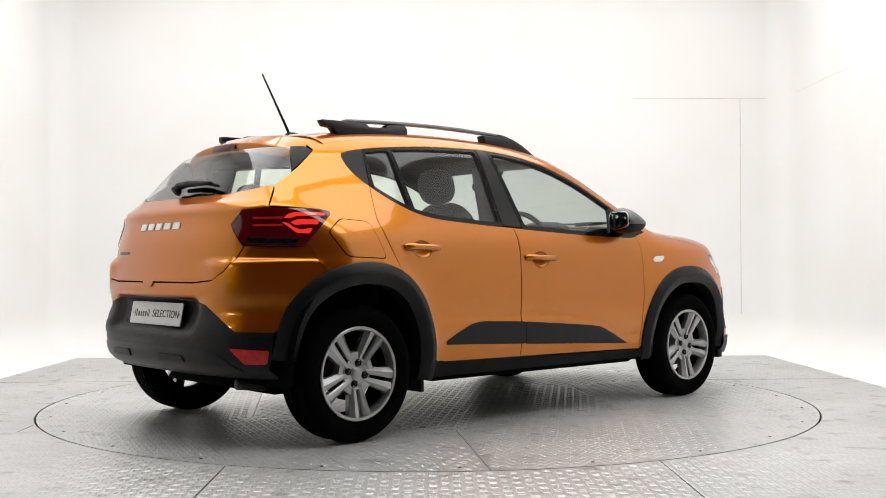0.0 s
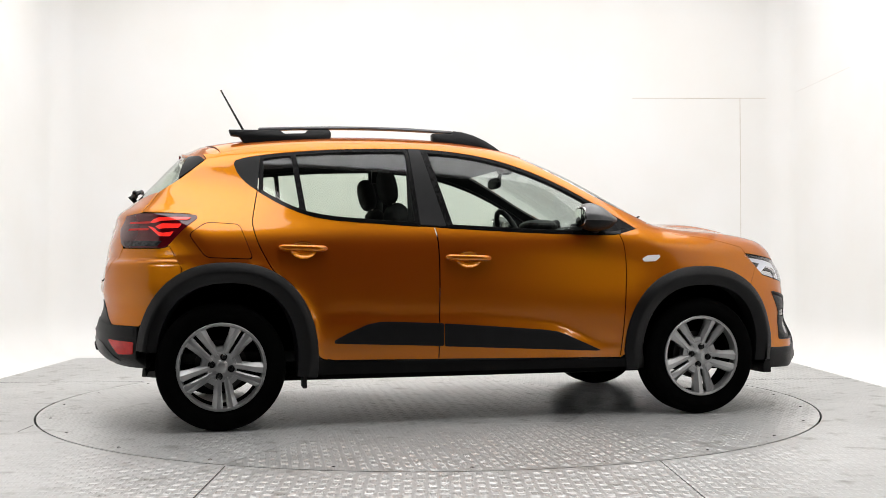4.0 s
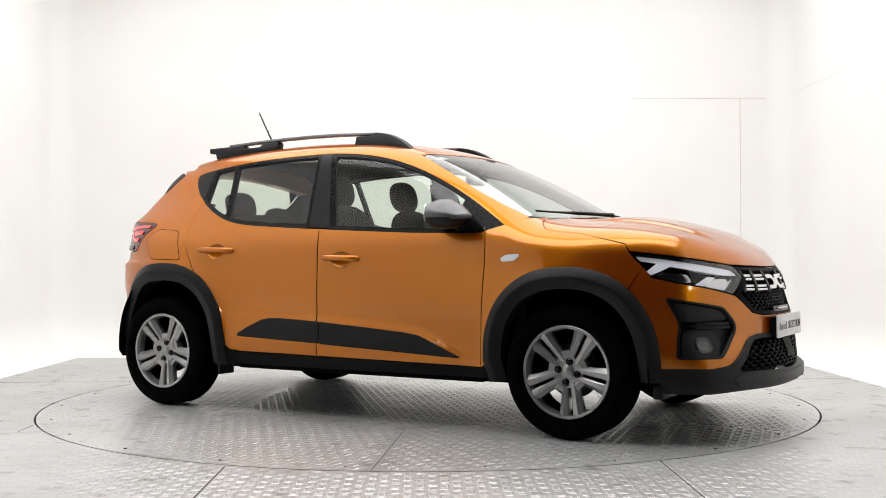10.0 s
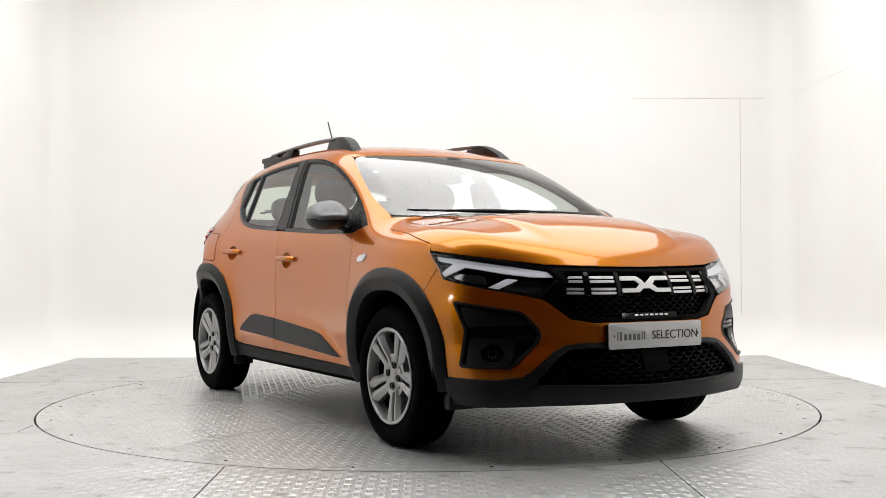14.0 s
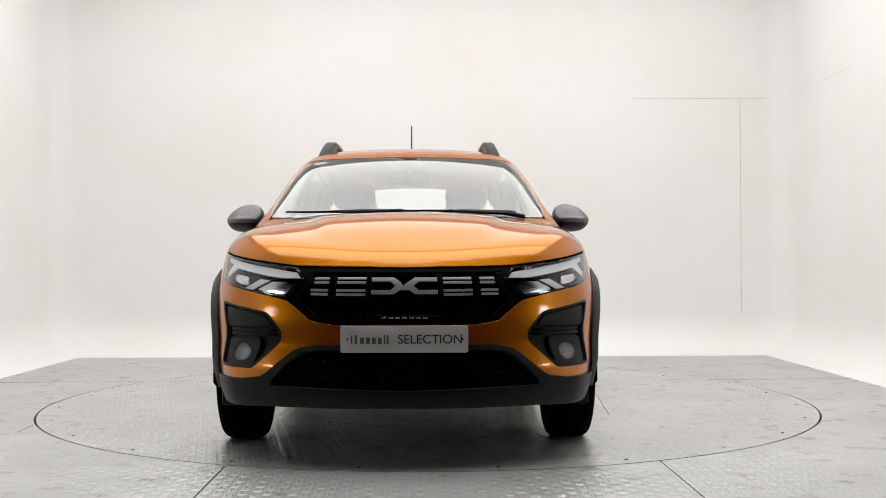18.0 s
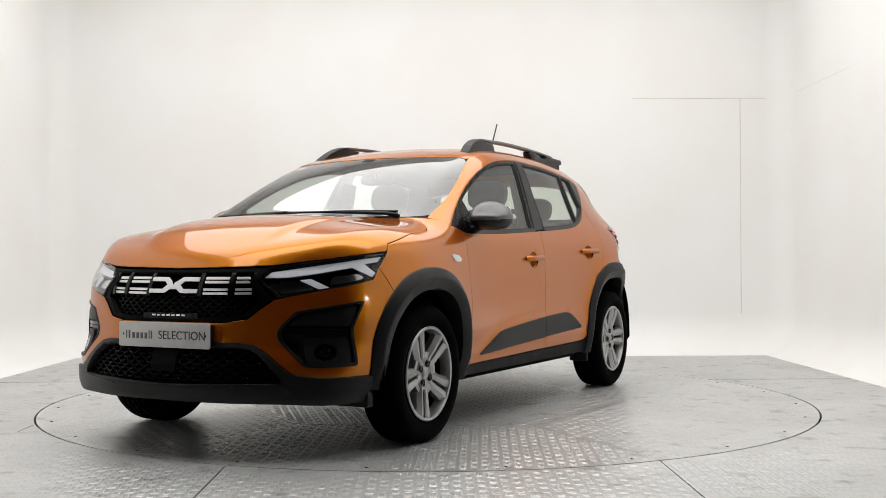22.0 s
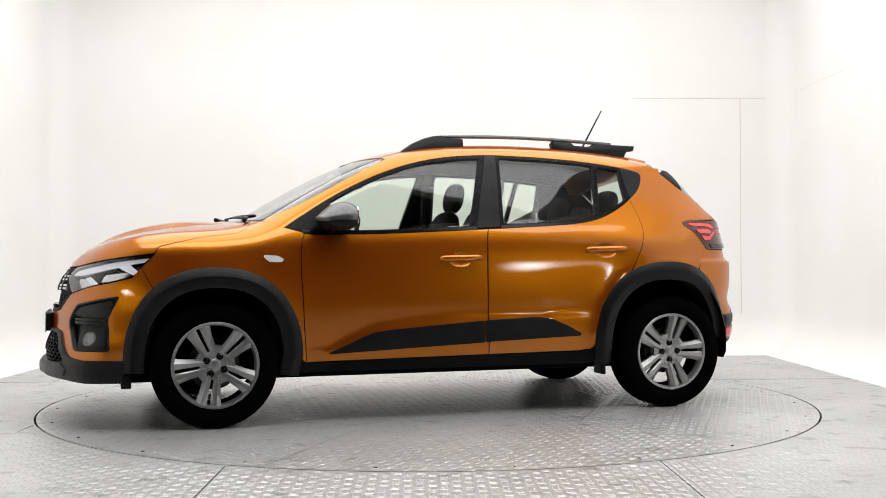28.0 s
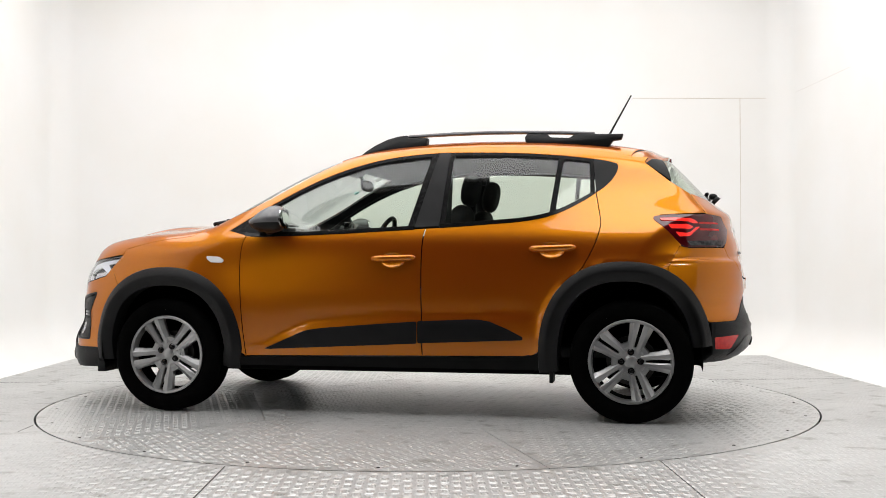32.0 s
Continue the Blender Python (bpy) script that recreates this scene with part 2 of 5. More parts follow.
def pchip(xs, ys):
    """A smooth curve through the points, without overshoot."""
    xs, ys = np.array(xs, float), np.array(ys, float)
    h, d = np.diff(xs), np.diff(ys) / np.diff(xs)
    m = np.zeros(len(xs))
    for i in range(1, len(xs) - 1):
        if d[i - 1] * d[i] > 0:
            w1, w2 = 2 * h[i] + h[i - 1], h[i] + 2 * h[i - 1]
            m[i] = (w1 + w2) / (w1 / d[i - 1] + w2 / d[i])
    m[0], m[-1] = d[0], d[-1]

    def f(x):
        x = np.asarray(x, float)
        i = np.clip(np.searchsorted(xs, x) - 1, 0, len(xs) - 2)
        s = (x - xs[i]) / h[i]
        inside = (2 * s**3 - 3 * s**2 + 1) * ys[i] + (s**3 - 2 * s**2 + s) * h[i] * m[i] + (3 * s**2 - 2 * s**3) * ys[i + 1] + (s**3 - s**2) * h[i] * m[i + 1]
        out = np.where(x < xs[0], ys[0] + (x - xs[0]) * m[0], np.where(x > xs[-1], ys[-1] + (x - xs[-1]) * m[-1], inside))
        return out

    return f


def smoothed(pairs, width):
    """pchip through the pairs, then softened over that width, so that gloss runs evenly."""
    f = pchip([a for a, _ in pairs], [b for _, b in pairs])
    lo, hi = pairs[0][0] - 3 * width, pairs[-1][0] + 3 * width
    grid = np.linspace(lo, hi, 1200)
    step = grid[1] - grid[0]
    k = np.exp(-0.5 * (np.arange(-int(3 * width / step) - 1, int(3 * width / step) + 2) * step / width) ** 2)
    vals = np.convolve(np.pad(f(grid), len(k) // 2, mode="edge"), k / k.sum(), "same")[len(k) // 2:-(len(k) // 2)]
    slope0, slope1 = (vals[40] - vals[20]) / (20 * step), (vals[-20] - vals[-40]) / (20 * step)
    m = np.gradient(vals, grid)

    def g(x):
        x = np.asarray(x, float)
        c = np.clip(x, grid[25], grid[-26])
        i = np.clip(((c - lo) / step).astype(int), 0, len(grid) - 2)
        s = (c - grid[i]) / step
        v = (2 * s**3 - 3 * s**2 + 1) * vals[i] + (s**3 - 2 * s**2 + s) * step * m[i] + (3 * s**2 - 2 * s**3) * vals[i + 1] + (s**3 - s**2) * step * m[i + 1]
        return v + np.where(x < c, (x - c) * slope0, np.where(x > c, (x - c) * slope1, 0))

    return g


# ---------------- the car's outer form ----------------
# x forward, y to its left, z up; the middle of the wheelbase is x = 0.
TOP = smoothed([(-1.75, 1.40), (-1.52, 1.462), (-1.3, 1.502), (-1.15, 1.522), (-0.68, 1.551), (-0.45, 1.555), (-0.1, 1.545), (0.1, 1.526), (0.263, 1.496), (0.42, 1.448),
                (0.578, 1.383), (0.735, 1.303), (0.892, 1.214), (1.0, 1.150), (1.10, 1.097), (1.22, 1.078), (1.456, 1.064), (1.60, 1.040), (1.72, 1.008), (1.83, 0.966), (1.95, 0.902), (2.03, 0.838), (2.10, 0.75)], 0.035)
CROWN = smoothed([(-1.6, 0.16), (-1.2, 0.10), (0.1, 0.10), (0.5, 0.13), (0.9, 0.12), (1.1, 0.10), (1.4, 0.12), (1.9, 0.06)], 0.08)
SIDE = smoothed([(0.10, 0.73), (0.22, 0.79), (0.33, 0.826), (0.45, 0.840), (0.6, 0.840), (0.75, 0.833), (0.87, 0.827), (0.93, 0.821), (0.97, 0.812), (1.0, 0.801), (1.03, 0.788), (1.06, 0.775), (1.12, 0.752), (1.2, 0.722), (1.38, 0.650), (1.46, 0.612), (1.56, 0.55)], 0.018)
NOSE = smoothed([(0.05, 1.98), (0.19, 2.06), (0.23, 2.125), (0.28, 2.158), (0.38, 2.160), (0.46, 2.135), (0.50, 2.118), (0.58, 2.116), (0.66, 2.104), (0.72, 2.098), (0.78, 2.082), (0.83, 2.05), (0.92, 2.02), (1.1, 1.95)], 0.014)
NOSEPLAN = smoothed([(-0.3, -0.03), (-0.15, -0.006), (0.0, 0.0), (0.15, -0.006), (0.3, -0.03), (0.45, -0.080), (0.6, -0.148), (0.7, -0.212), (0.78, -0.290), (0.86, -0.41)], 0.03)
TAIL = smoothed([(0.15, -1.70), (0.29, -1.82), (0.34, -1.90), (0.39, -1.945), (0.50, -1.958), (0.56, -1.95), (0.62, -1.93), (0.70, -1.938), (0.80, -1.918), (0.94, -1.894), (1.02, -1.868), (1.060, -1.858), (1.088, -1.860), (1.108, -1.848), (1.128, -1.812), (1.245, -1.690), (1.35, -1.592), (1.44, -1.50), (1.55, -1.39)], 0.014)
TAILPLAN = smoothed([(-0.3, 0.014), (0.0, 0.0), (0.3, 0.014), (0.5, 0.048), (0.6, 0.088), (0.7, 0.155), (0.78, 0.265), (0.86, 0.46)], 0.03)


def gauss(v, mid, width):
    return np.exp(-0.5 * ((v - mid) / width) ** 2)


def smax(a, b, k):
    return np.maximum(a, b) + np.maximum(k - np.abs(a - b), 0) ** 2 / (4 * k)


def half_width(x, z):
    w = SIDE(z) + 0.050 * gauss(x, 1.25, 0.33) * gauss(z, 0.70, 0.20) + 0.048 * gauss(x, -1.36, 0.34) * gauss(z, 0.88, 0.20)
    w = w - (0.12 + 0.30 / (1 + np.exp(-(z - 0.80) / 0.05))) * np.maximum(x - 1.33, 0) ** 2 - 0.22 * np.maximum(-1.35 - x, 0) ** 2
    up = 1 / (1 + np.exp(-(z - 1.15) / 0.05))
    w = w - up * 0.085 * np.maximum(-0.6 - x, 0) ** 2 - up * 0.05 * np.maximum(x - 0.2, 0) ** 2
    # hollow in the lower doors, and the dished crease that falls from the rear lamp
    mid = 1 / (1 + np.exp(-(x + 0.80) / 0.08)) / (1 + np.exp((x - 0.80) / 0.08))
    foot = 0.552 - 0.05 * np.clip(x / 0.47, 0, 1) - 0.10 * np.clip((x - 0.47) / 0.25, 0, 1) + 0.06 * np.clip((-0.55 - x) / 0.2, -0.2, 0)
    rise = np.clip((z - foot) / 0.26, 0, 1)
    w = w - 0.015 * mid * (1 - rise) ** 2 / (1 + np.exp(-(z - foot) / 0.011))
    # the skin turns out towards the arch guards
    for cx, cz, a, b, lip in ((1.302, 0.322, 0.447, 0.493, 0.007), (-1.268, 0.330, 0.447, 0.510, 0.020)):
        k = (np.abs((x - cx) / a) ** 2.3 + np.abs(np.maximum(z - cz, 0) / b) ** 2.3) ** (1 / 2.3)
        w = w + lip * np.exp(-np.maximum(k - 1, 0) / 0.085)
    return w


def form(p):
    """Signed: below zero inside the body."""
    x, y, z = p[..., 0], np.abs(p[..., 1]), p[..., 2]
    side = y - half_width(x, z)
    slope = (TOP(x + 0.01) - TOP(x - 0.01)) / 0.02
    # the bonnet's raised middle
    dome = 0.015 / (1 + np.exp((y - 0.35 - 0.16 * (1.95 - x)) / 0.012)) / (1 + np.exp(-(x - 1.30) / 0.05)) / (1 + np.exp((x - 1.84) / 0.035))
    top = (z - dome - (TOP(x) - CROWN(x) * y * y)) / np.sqrt(1 + slope**2)
    nose = (x - (NOSE(z) + NOSEPLAN(y))) / np.sqrt(1 + 1.2 * np.maximum(y - 0.3, 0) ** 2 * 6)
    ts = (TAIL(z + 0.01) - TAIL(z - 0.01)) / 0.02
    hollow = 0.050 / (1 + np.exp((y - 0.40) / 0.02)) / (1 + np.exp(-(z - 0.515) / 0.008)) / (1 + np.exp((z - 0.674) / 0.006))
    # shelf under the tail lamps: the bumper's shoulder stands proud below it
    shelf = 0.036 / (1 + np.exp(-(y - 0.50) / 0.03)) / (1 + np.exp((z - 0.852) / 0.004)) * np.exp(-((np.minimum(z, 0.85) - 0.85) / 0.12) ** 2)
    tail = ((TAIL(z) + TAILPLAN(y) + hollow - shelf) - x) / np.sqrt(1 + np.minimum(ts**2, 2.0))
    g = smax(side, top, 0.11)
    g = smax(g, nose, 0.07)
    return smax(g, tail, 0.048)


def gradient(p):
    g = np.empty_like(p)
    for i in range(3):
        d = np.zeros(3)
        d[i] = 2e-3
        g[..., i] = form(p + d) - form(p - d)
    return g / np.maximum(np.linalg.norm(g, axis=-1, keepdims=True), 1e-9)


def cast(start, way, far):
    """The outermost meeting of each ray start + d * way, d from far to 0, with the form."""
    lo, hi = np.zeros(len(start)), np.full(len(start), far)
    for _ in range(25):
        mid = (lo + hi) / 2
        out = form(start + way * mid[:, None]) > 0
        hi, lo = np.where(out, mid, hi), np.where(out, lo, mid)
    return start + way * ((lo + hi) / 2)[:, None]


def lay(kind, uv):
    """Points of the form for (u, v): side (x, z), top (x, y), front and back (turn about an upright line in degrees, z), dfront, dback (y, z)."""
    uv = np.asarray(uv, float)
    u, v = uv[:, 0], uv[:, 1]
    o, one = np.zeros(len(u)), np.ones(len(u))
    if kind == "side":
        return cast(np.stack([u, o, v], 1), np.stack([o, one, o], 1), 1.3)
    if kind == "top":
        return cast(np.stack([u, v, o + 0.75], 1), np.stack([o, o, one], 1), 1.2)
    if kind == "dfront":
        return cast(np.stack([o + 1.0, u, v], 1), np.stack([one, o, o], 1), 1.6)
    if kind == "dback":
        return cast(np.stack([o - 1.0, u, v], 1), np.stack([-one, o, o], 1), 1.6)
    s = 1 if kind == "front" else -1
    a = np.radians(u)
    return cast(np.stack([s * one, o, v], 1), np.stack([s * np.cos(a), np.sin(a), o], 1), 1.6)


def unlay(kind, p):
    if kind == "side":
        return p[:, [0, 2]]
    if kind == "top":
        return p[:, [0, 1]]
    if kind in ("dfront", "dback"):
        return p[:, [1, 2]]
    s = 1 if kind == "front" else -1
    return np.stack([np.degrees(np.arctan2(p[:, 1], s * p[:, 0] - 1.0)), p[:, 2]], 1)


SHORT = {"s": "side", "t": "top", "f": "dfront", "b": "dback", "F": "front", "B": "back"}


def spec(kind, points, fill=5):
    """Outline points, each tagged ('s', x, z), ('t', x, y), ('f' or 'b', y, z), ('F' or 'B', degrees, z), or a bare pair in this kind's own
    measure, to (u, v); between two points with one tag the line is straight in that tag's measure."""
    own = {v: k for k, v in SHORT.items()}[kind]
    pts = [p if len(p) == 3 else (own, *p) for p in points]
    line = []
    for i, p in enumerate(pts):
        q = pts[(i + 1) % len(pts)]
        n = fill if p[0] == q[0] and p[0] != own else 1
        line += [(p[0], p[1] + (q[1] - p[1]) * k / n, p[2] + (q[2] - p[2]) * k / n) for k in range(n)]
    out = np.array([q[1:] for q in line], float)
    tags = np.array([q[0] for q in line])
    for tag in set(tags) - {own}:
        m = tags == tag
        out[m] = unlay(kind, lay(SHORT[str(tag)], out[m]))
    return [tuple(q) for q in out]


def both_ways(line):
    """A half outline (from the middle, u >= 0, back to the middle) closed over the other half."""
    return list(line) + [(-u, v) for u, v in line[::-1] if abs(u) > 1e-6]


def rounded(pts, r, n=4, scale=1.0):
    """The outline with its corners rounded to about r."""
    out, m = [], len(pts)
    for i in range(m):
        a, b, c = (np.array(pts[(i + d) % m], float) for d in (-1, 0, 1))
        sc = np.array([scale, 1.0])
        la, lc = np.linalg.norm((a - b) / sc), np.linalg.norm((c - b) / sc)
        if la < 1e-6 or lc < 1e-6:
            continue
        p0, p1 = b + (a - b) * min(r / la, 0.45), b + (c - b) * min(r / lc, 0.45)
        for k in range(n + 1):
            s = k / n
            out.append(tuple((1 - s) ** 2 * p0 + 2 * s * (1 - s) * b + s * s * p1))
    return out


def curve_through(pts, n=6):
    """A smooth open line through the points (Catmull-Rom)."""
    p = [np.array(q, float) for q in pts]
    p = [2 * p[0] - p[1]] + p + [2 * p[-1] - p[-2]]
    out = []
    for i in range(1, len(p) - 2):
        for k in range(n):
            s = k / n
            out.append(tuple(0.5 * (2 * p[i] + (p[i + 1] - p[i - 1]) * s + (2 * p[i - 1] - 5 * p[i] + 4 * p[i + 1] - p[i + 2]) * s * s + (3 * p[i] - p[i - 1] - 3 * p[i + 1] + p[i + 2]) * s**3)))
    out.append(tuple(p[-2]))
    return out


from mathutils.geometry import delaunay_2d_cdt


def panel_mesh(name, kind, outline, mats, off=0.0, thick=0.02, step=0.028, gap=0.0, holes=(), flip=False, bow=0.0, sheet=False):
    """A piece of the form's skin inside the outline (in the kind's measure), set off by off, with a rim and an inner face. mats: outer, inner."""
    us = 1.0 if kind not in ("front", "back") else 57.3 / 0.95
    sc = np.array([us, 1.0])

    def dense(line):
        pts = [np.array(q, float) / sc for q in line]
        out = []
        for i, a in enumerate(pts):
            b = pts[(i + 1) % len(pts)]
            k = max(1, int(np.ceil(np.linalg.norm(b - a) / (step * 0.7))))
            out += [a + (b - a) * j / k for j in range(k)]
        return np.array(out)

    loops = [dense(outline)] + [dense(h) for h in holes]
    area = sum(a[0] * b[1] - a[1] * b[0] for a, b in zip(loops[0], np.roll(loops[0], -1, 0)))
    if gap:
        lp = loops[0]
        t = np.roll(lp, -1, 0) - np.roll(lp, 1, 0)
        t /= np.maximum(np.linalg.norm(t, axis=1, keepdims=True), 1e-9)
        nrm = np.stack([-t[:, 1], t[:, 0]], 1) * (1 if area > 0 else -1)
        loops[0] = lp + nrm * gap
    verts, edges = [], []
    for lp in loops:
        k = len(verts)
        verts += [Vector(v) for v in lp]
        edges += [(k + i, k + (i + 1) % len(lp)) for i in range(len(lp))]
    lo, hi = loops[0].min(0), loops[0].max(0)
    gx, gy = np.meshgrid(np.arange(lo[0] + step * 0.37, hi[0], step), np.arange(lo[1] + step * 0.41, hi[1], step))
    pts = np.stack([gx.ravel(), gy.ravel()], 1)
    inside = np.zeros(len(pts), bool)
    near = np.full(len(pts), 9.0)
    for lp in loops:
        for a, b in zip(lp, np.roll(lp, -1, 0)):
            hit = ((a[1] > pts[:, 1]) != (b[1] > pts[:, 1]))
            with np.errstate(divide="ignore", invalid="ignore"):
                xx = a[0] + (pts[:, 1] - a[1]) / (b[1] - a[1]) * (b[0] - a[0])
            inside ^= hit & (pts[:, 0] < xx)
        near = np.minimum(near, np.sqrt(((pts[:, None, :] - lp[None]) ** 2).sum(-1)).min(1))
    verts += [Vector(v) for v in pts[inside & (near > step * 0.4)]]
    v2, e2, f2, _, _, _ = delaunay_2d_cdt(verts, edges, [], 0, 1e-6)
    v2 = np.array([tuple(v) for v in v2])
    tri = np.array([f for f in f2 if len(f) == 3])
    mid = v2[tri].mean(1)
    ins = np.zeros(len(mid), bool)
    for lp in loops:
        for a, b in zip(lp, np.roll(lp, -1, 0)):
            hit = ((a[1] > mid[:, 1]) != (b[1] > mid[:, 1]))
            with np.errstate(divide="ignore", invalid="ignore"):
                xx = a[0] + (mid[:, 1] - a[1]) / (b[1] - a[1]) * (b[0] - a[0])
            ins ^= hit & (mid[:, 0] < xx)
    tri = tri[ins]
    used = np.unique(tri)
    remap = np.full(len(v2), -1)
    remap[used] = np.arange(len(used))
    v2, tri = v2[used], remap[tri]
    p = lay(kind, v2 * sc)
    n = gradient(p)
    count = {}
    for a, b, c in tri:
        for e in ((a, b), (b, c), (c, a)):
            count[e] = count.get(e, 0) + 1
    rim = [e for e in count if (e[1], e[0]) not in count]
    # turn the faces so that they look outwards
    fn = np.cross(p[tri[:, 1]] - p[tri[:, 0]], p[tri[:, 2]] - p[tri[:, 0]])
    if (fn * n[tri[:, 0]]).sum() < 0:
        tri, rim = tri[:, ::-1], [(b, a) for a, b in rim]
    outer = p + n * off
    if bow:
        edge = np.array(sorted({i for e in rim for i in e}))
        dist = np.sqrt(((v2[:, None, :] - v2[edge][None]) ** 2).sum(-1)).min(1)
        outer = outer + n * (bow * (1 - np.exp(-dist / 0.02)))[:, None]
    inner = p + n * (off - thick)
    # a small rounded lip: outer face, chamfer ring, side wall, inner face
    m = len(p)
    allv, alln = [*outer], [*n]
    faces, fm = [tuple(t) for t in tri], [0] * len(tri)
    if not sheet:
        allv += [*inner]
        alln += [*(-n)]
        faces += [tuple(m + i for i in t[::-1]) for t in tri]
        fm += [1] * len(tri)
    for a, b in rim:
        d = outer[b] - outer[a]
        o = np.cross(d, n[a])
        o /= max(np.linalg.norm(o), 1e-9)
        k = len(allv)
        lip = min(0.004, thick * 0.4)
        allv += [outer[a], outer[b], outer[b] - n[b] * lip + o * lip * 0.3, outer[a] - n[a] * lip + o * lip * 0.3, inner[b], inner[a]]
        s = (n[a] + o) / np.linalg.norm(n[a] + o)
        alln += [n[a], n[b], s, s, o, o]
        faces += [(k + 1, k, k + 3, k + 2), (k + 2, k + 3, k + 5, k + 4)]
        fm += [0, 1]
    if flip:
        f = np.array([1, -1, 1])
        allv, alln = [v * f for v in allv], [v * f for v in alln]
        faces = [t[::-1] for t in faces]
    return mesh_from(name, allv, faces, list(mats), fm, alln)


def panel(name, kind, outline, mats, parent, label="", **kw):
    ob = part(name, panel_mesh(name, kind, outline, mats, **kw), None, parent, label)
    return ob


def pair(name, kind, outline, mats, parents, label="", **kw):
    """The same piece on the car's left and right."""
    pa = parents if isinstance(parents, (list, tuple)) else (parents, parents)
    return [panel(name, kind, outline, mats, pa[0], label, **kw), panel(name, kind, outline, mats, pa[1], label, flip=True, **kw)]


def mirrored(me, name):
    """The same mesh on the car's other side."""
    bm = bmesh.new()
    bm.from_mesh(me)
    bmesh.ops.scale(bm, vec=(1, -1, 1), verts=bm.verts)
    bmesh.ops.reverse_faces(bm, faces=bm.faces)
    out = bpy.data.meshes.new(name)
    for m in me.materials:
        out.materials.append(m)
    bm.to_mesh(out)
    bm.free()
    return out


def to_mesh(name, bm, mat, angle=0.6):
    me = bpy.data.meshes.new(name)
    bm.to_mesh(me)
    bm.free()
    me.materials.append(mat)
    return soft_normals(me, angle)


def twins(name, me, parents, label=""):
    pa = parents if isinstance(parents, (list, tuple)) else (parents, parents)
    return [part(name, me, None, pa[0], label), part(name, mirrored(me, name), None, pa[1], label)]


def blob(cx, cy, cz, rx, ry, rz, power=2.6, n=28, m=18):
    """A rounded block: a ball drawn towards a box as power grows."""
    bm = bmesh.new()
    bmesh.ops.create_uvsphere(bm, u_segments=n, v_segments=m, radius=1.0)
    for v in bm.verts:
        k = (abs(v.co.x) ** power + abs(v.co.y) ** power + abs(v.co.z) ** power) ** (-1 / power)
        v.co = Vector((cx + v.co.x * k * rx, cy + v.co.y * k * ry, cz + v.co.z * k * rz))
    return bm

# ---------------- the studio ----------------
FLOOR_X, FLOOR_Y, WALL_X, WALL_Y, HIGH = (-3.13, 3.06), 3.04, (-3.46, 3.40), 3.40, 4.05


def cove_room():
    """Back and side walls in one white sweep: upright wall, hollow cove to the floor's edge, rounded corners."""
    r = 0.22
    x0, x1, y1 = WALL_X[0], WALL_X[1], WALL_Y
    line = [(x0, -3.6), (x0, -2), (x0, 0), (x0, 1.5)]
    line += [(x0 + r - r * math.cos(a), y1 - r + r * math.sin(a)) for a in np.linspace(0, math.pi / 2, 9)]
    line += [(-1.5, y1), (0, y1), (1.5, y1)]
    line += [(x1 - r + r * math.sin(a), y1 - r + r * math.cos(a)) for a in np.linspace(0, math.pi / 2, 9)]
    line += [(x1, 1.5), (x1, 0), (x1, -2), (x1, -3.6)]
    verts, faces = [], []
    rows = 10
    for i, (x, y) in enumerate(line):
        fx, fy = min(max(x, FLOOR_X[0]), FLOOR_X[1]), min(y, FLOOR_Y)
        if i <= 3:
            fx = FLOOR_X[0]
        if i >= len(line) - 4:
            fx = FLOOR_X[1]
        for k in range(rows):
            a = math.pi / 2 * k / (rows - 1)
            s = math.sin(a)
            h = 0.37 * (1 - math.cos(a))
            verts.append((fx + (x - fx) * s, fy + (y - fy) * s, h))
        verts.append((x, y, HIGH))
        ox = (-0.12 if x < 0 else 0.12) if abs(x) > 3.0 else 0
        oy = 0.12 if y > 3.0 else 0
        verts.append((x + ox, y + oy, HIGH))
        verts.append((x + ox, y + oy, -0.1))
    m = rows + 3
    for i in range(len(line) - 1):
        for k in range(m - 1):
            faces.append((i * m + k, i * m + k + 1, (i + 1) * m + k + 1, (i + 1) * m + k))
    return soft_normals(mesh_from("wall", verts, faces, [WALL]), 0.9)


wall = tagged(new("wall_north", cove_room()), "white painted studio wall with a curved cove at the floor", "wall", kind="structure")


def slab(name, x0, x1, y0, y1, z0, z1, mat, label, category):
    ob = new(name, None)
    bm = box_bm(x1 - x0, y1 - y0, z1 - z0, at=pose((x0 + x1) / 2, (y0 + y1) / 2, (z0 + z1) / 2))
    me = bpy.data.meshes.new(name)
    bm.to_mesh(me)
    bm.free()
    me.materials.append(mat)
    bpy.data.objects.remove(ob)
    return tagged(new(name, me), label, category, kind="structure")


slab("ceiling", -3.6, 3.6, -2.95, 3.6, HIGH, HIGH + 0.1, WALL, "white painted studio ceiling", "ceiling")
slab("ceiling_hall", -6.1, 6.1, -10.2, -2.95, HIGH, HIGH + 0.1, SHUTTER, "dark ceiling of the hall behind the camera", "ceiling")
slab("wall_south", -6.1, 6.1, -10.2, -10.0, 0, HIGH, SHUTTER, "dark roller shutter wall behind the camera", "wall")
slab("wall_west", -6.1, -6.0, -10.0, -3.6, 0, HIGH, SHUTTER, "dark side wall of the hall", "wall")
slab("wall_east", 6.0, 6.1, -10.0, -3.6, 0, HIGH, SHUTTER, "dark side wall of the hall", "wall")
slab("wall_return", -6.1, WALL_X[0], -3.6, -3.5, 0, HIGH, SHUTTER, "dark return wall beside the studio opening", "wall")
slab("wall_return", WALL_X[1], 6.1, -3.6, -3.5, 0, HIGH, SHUTTER, "dark return wall beside the studio opening", "wall")
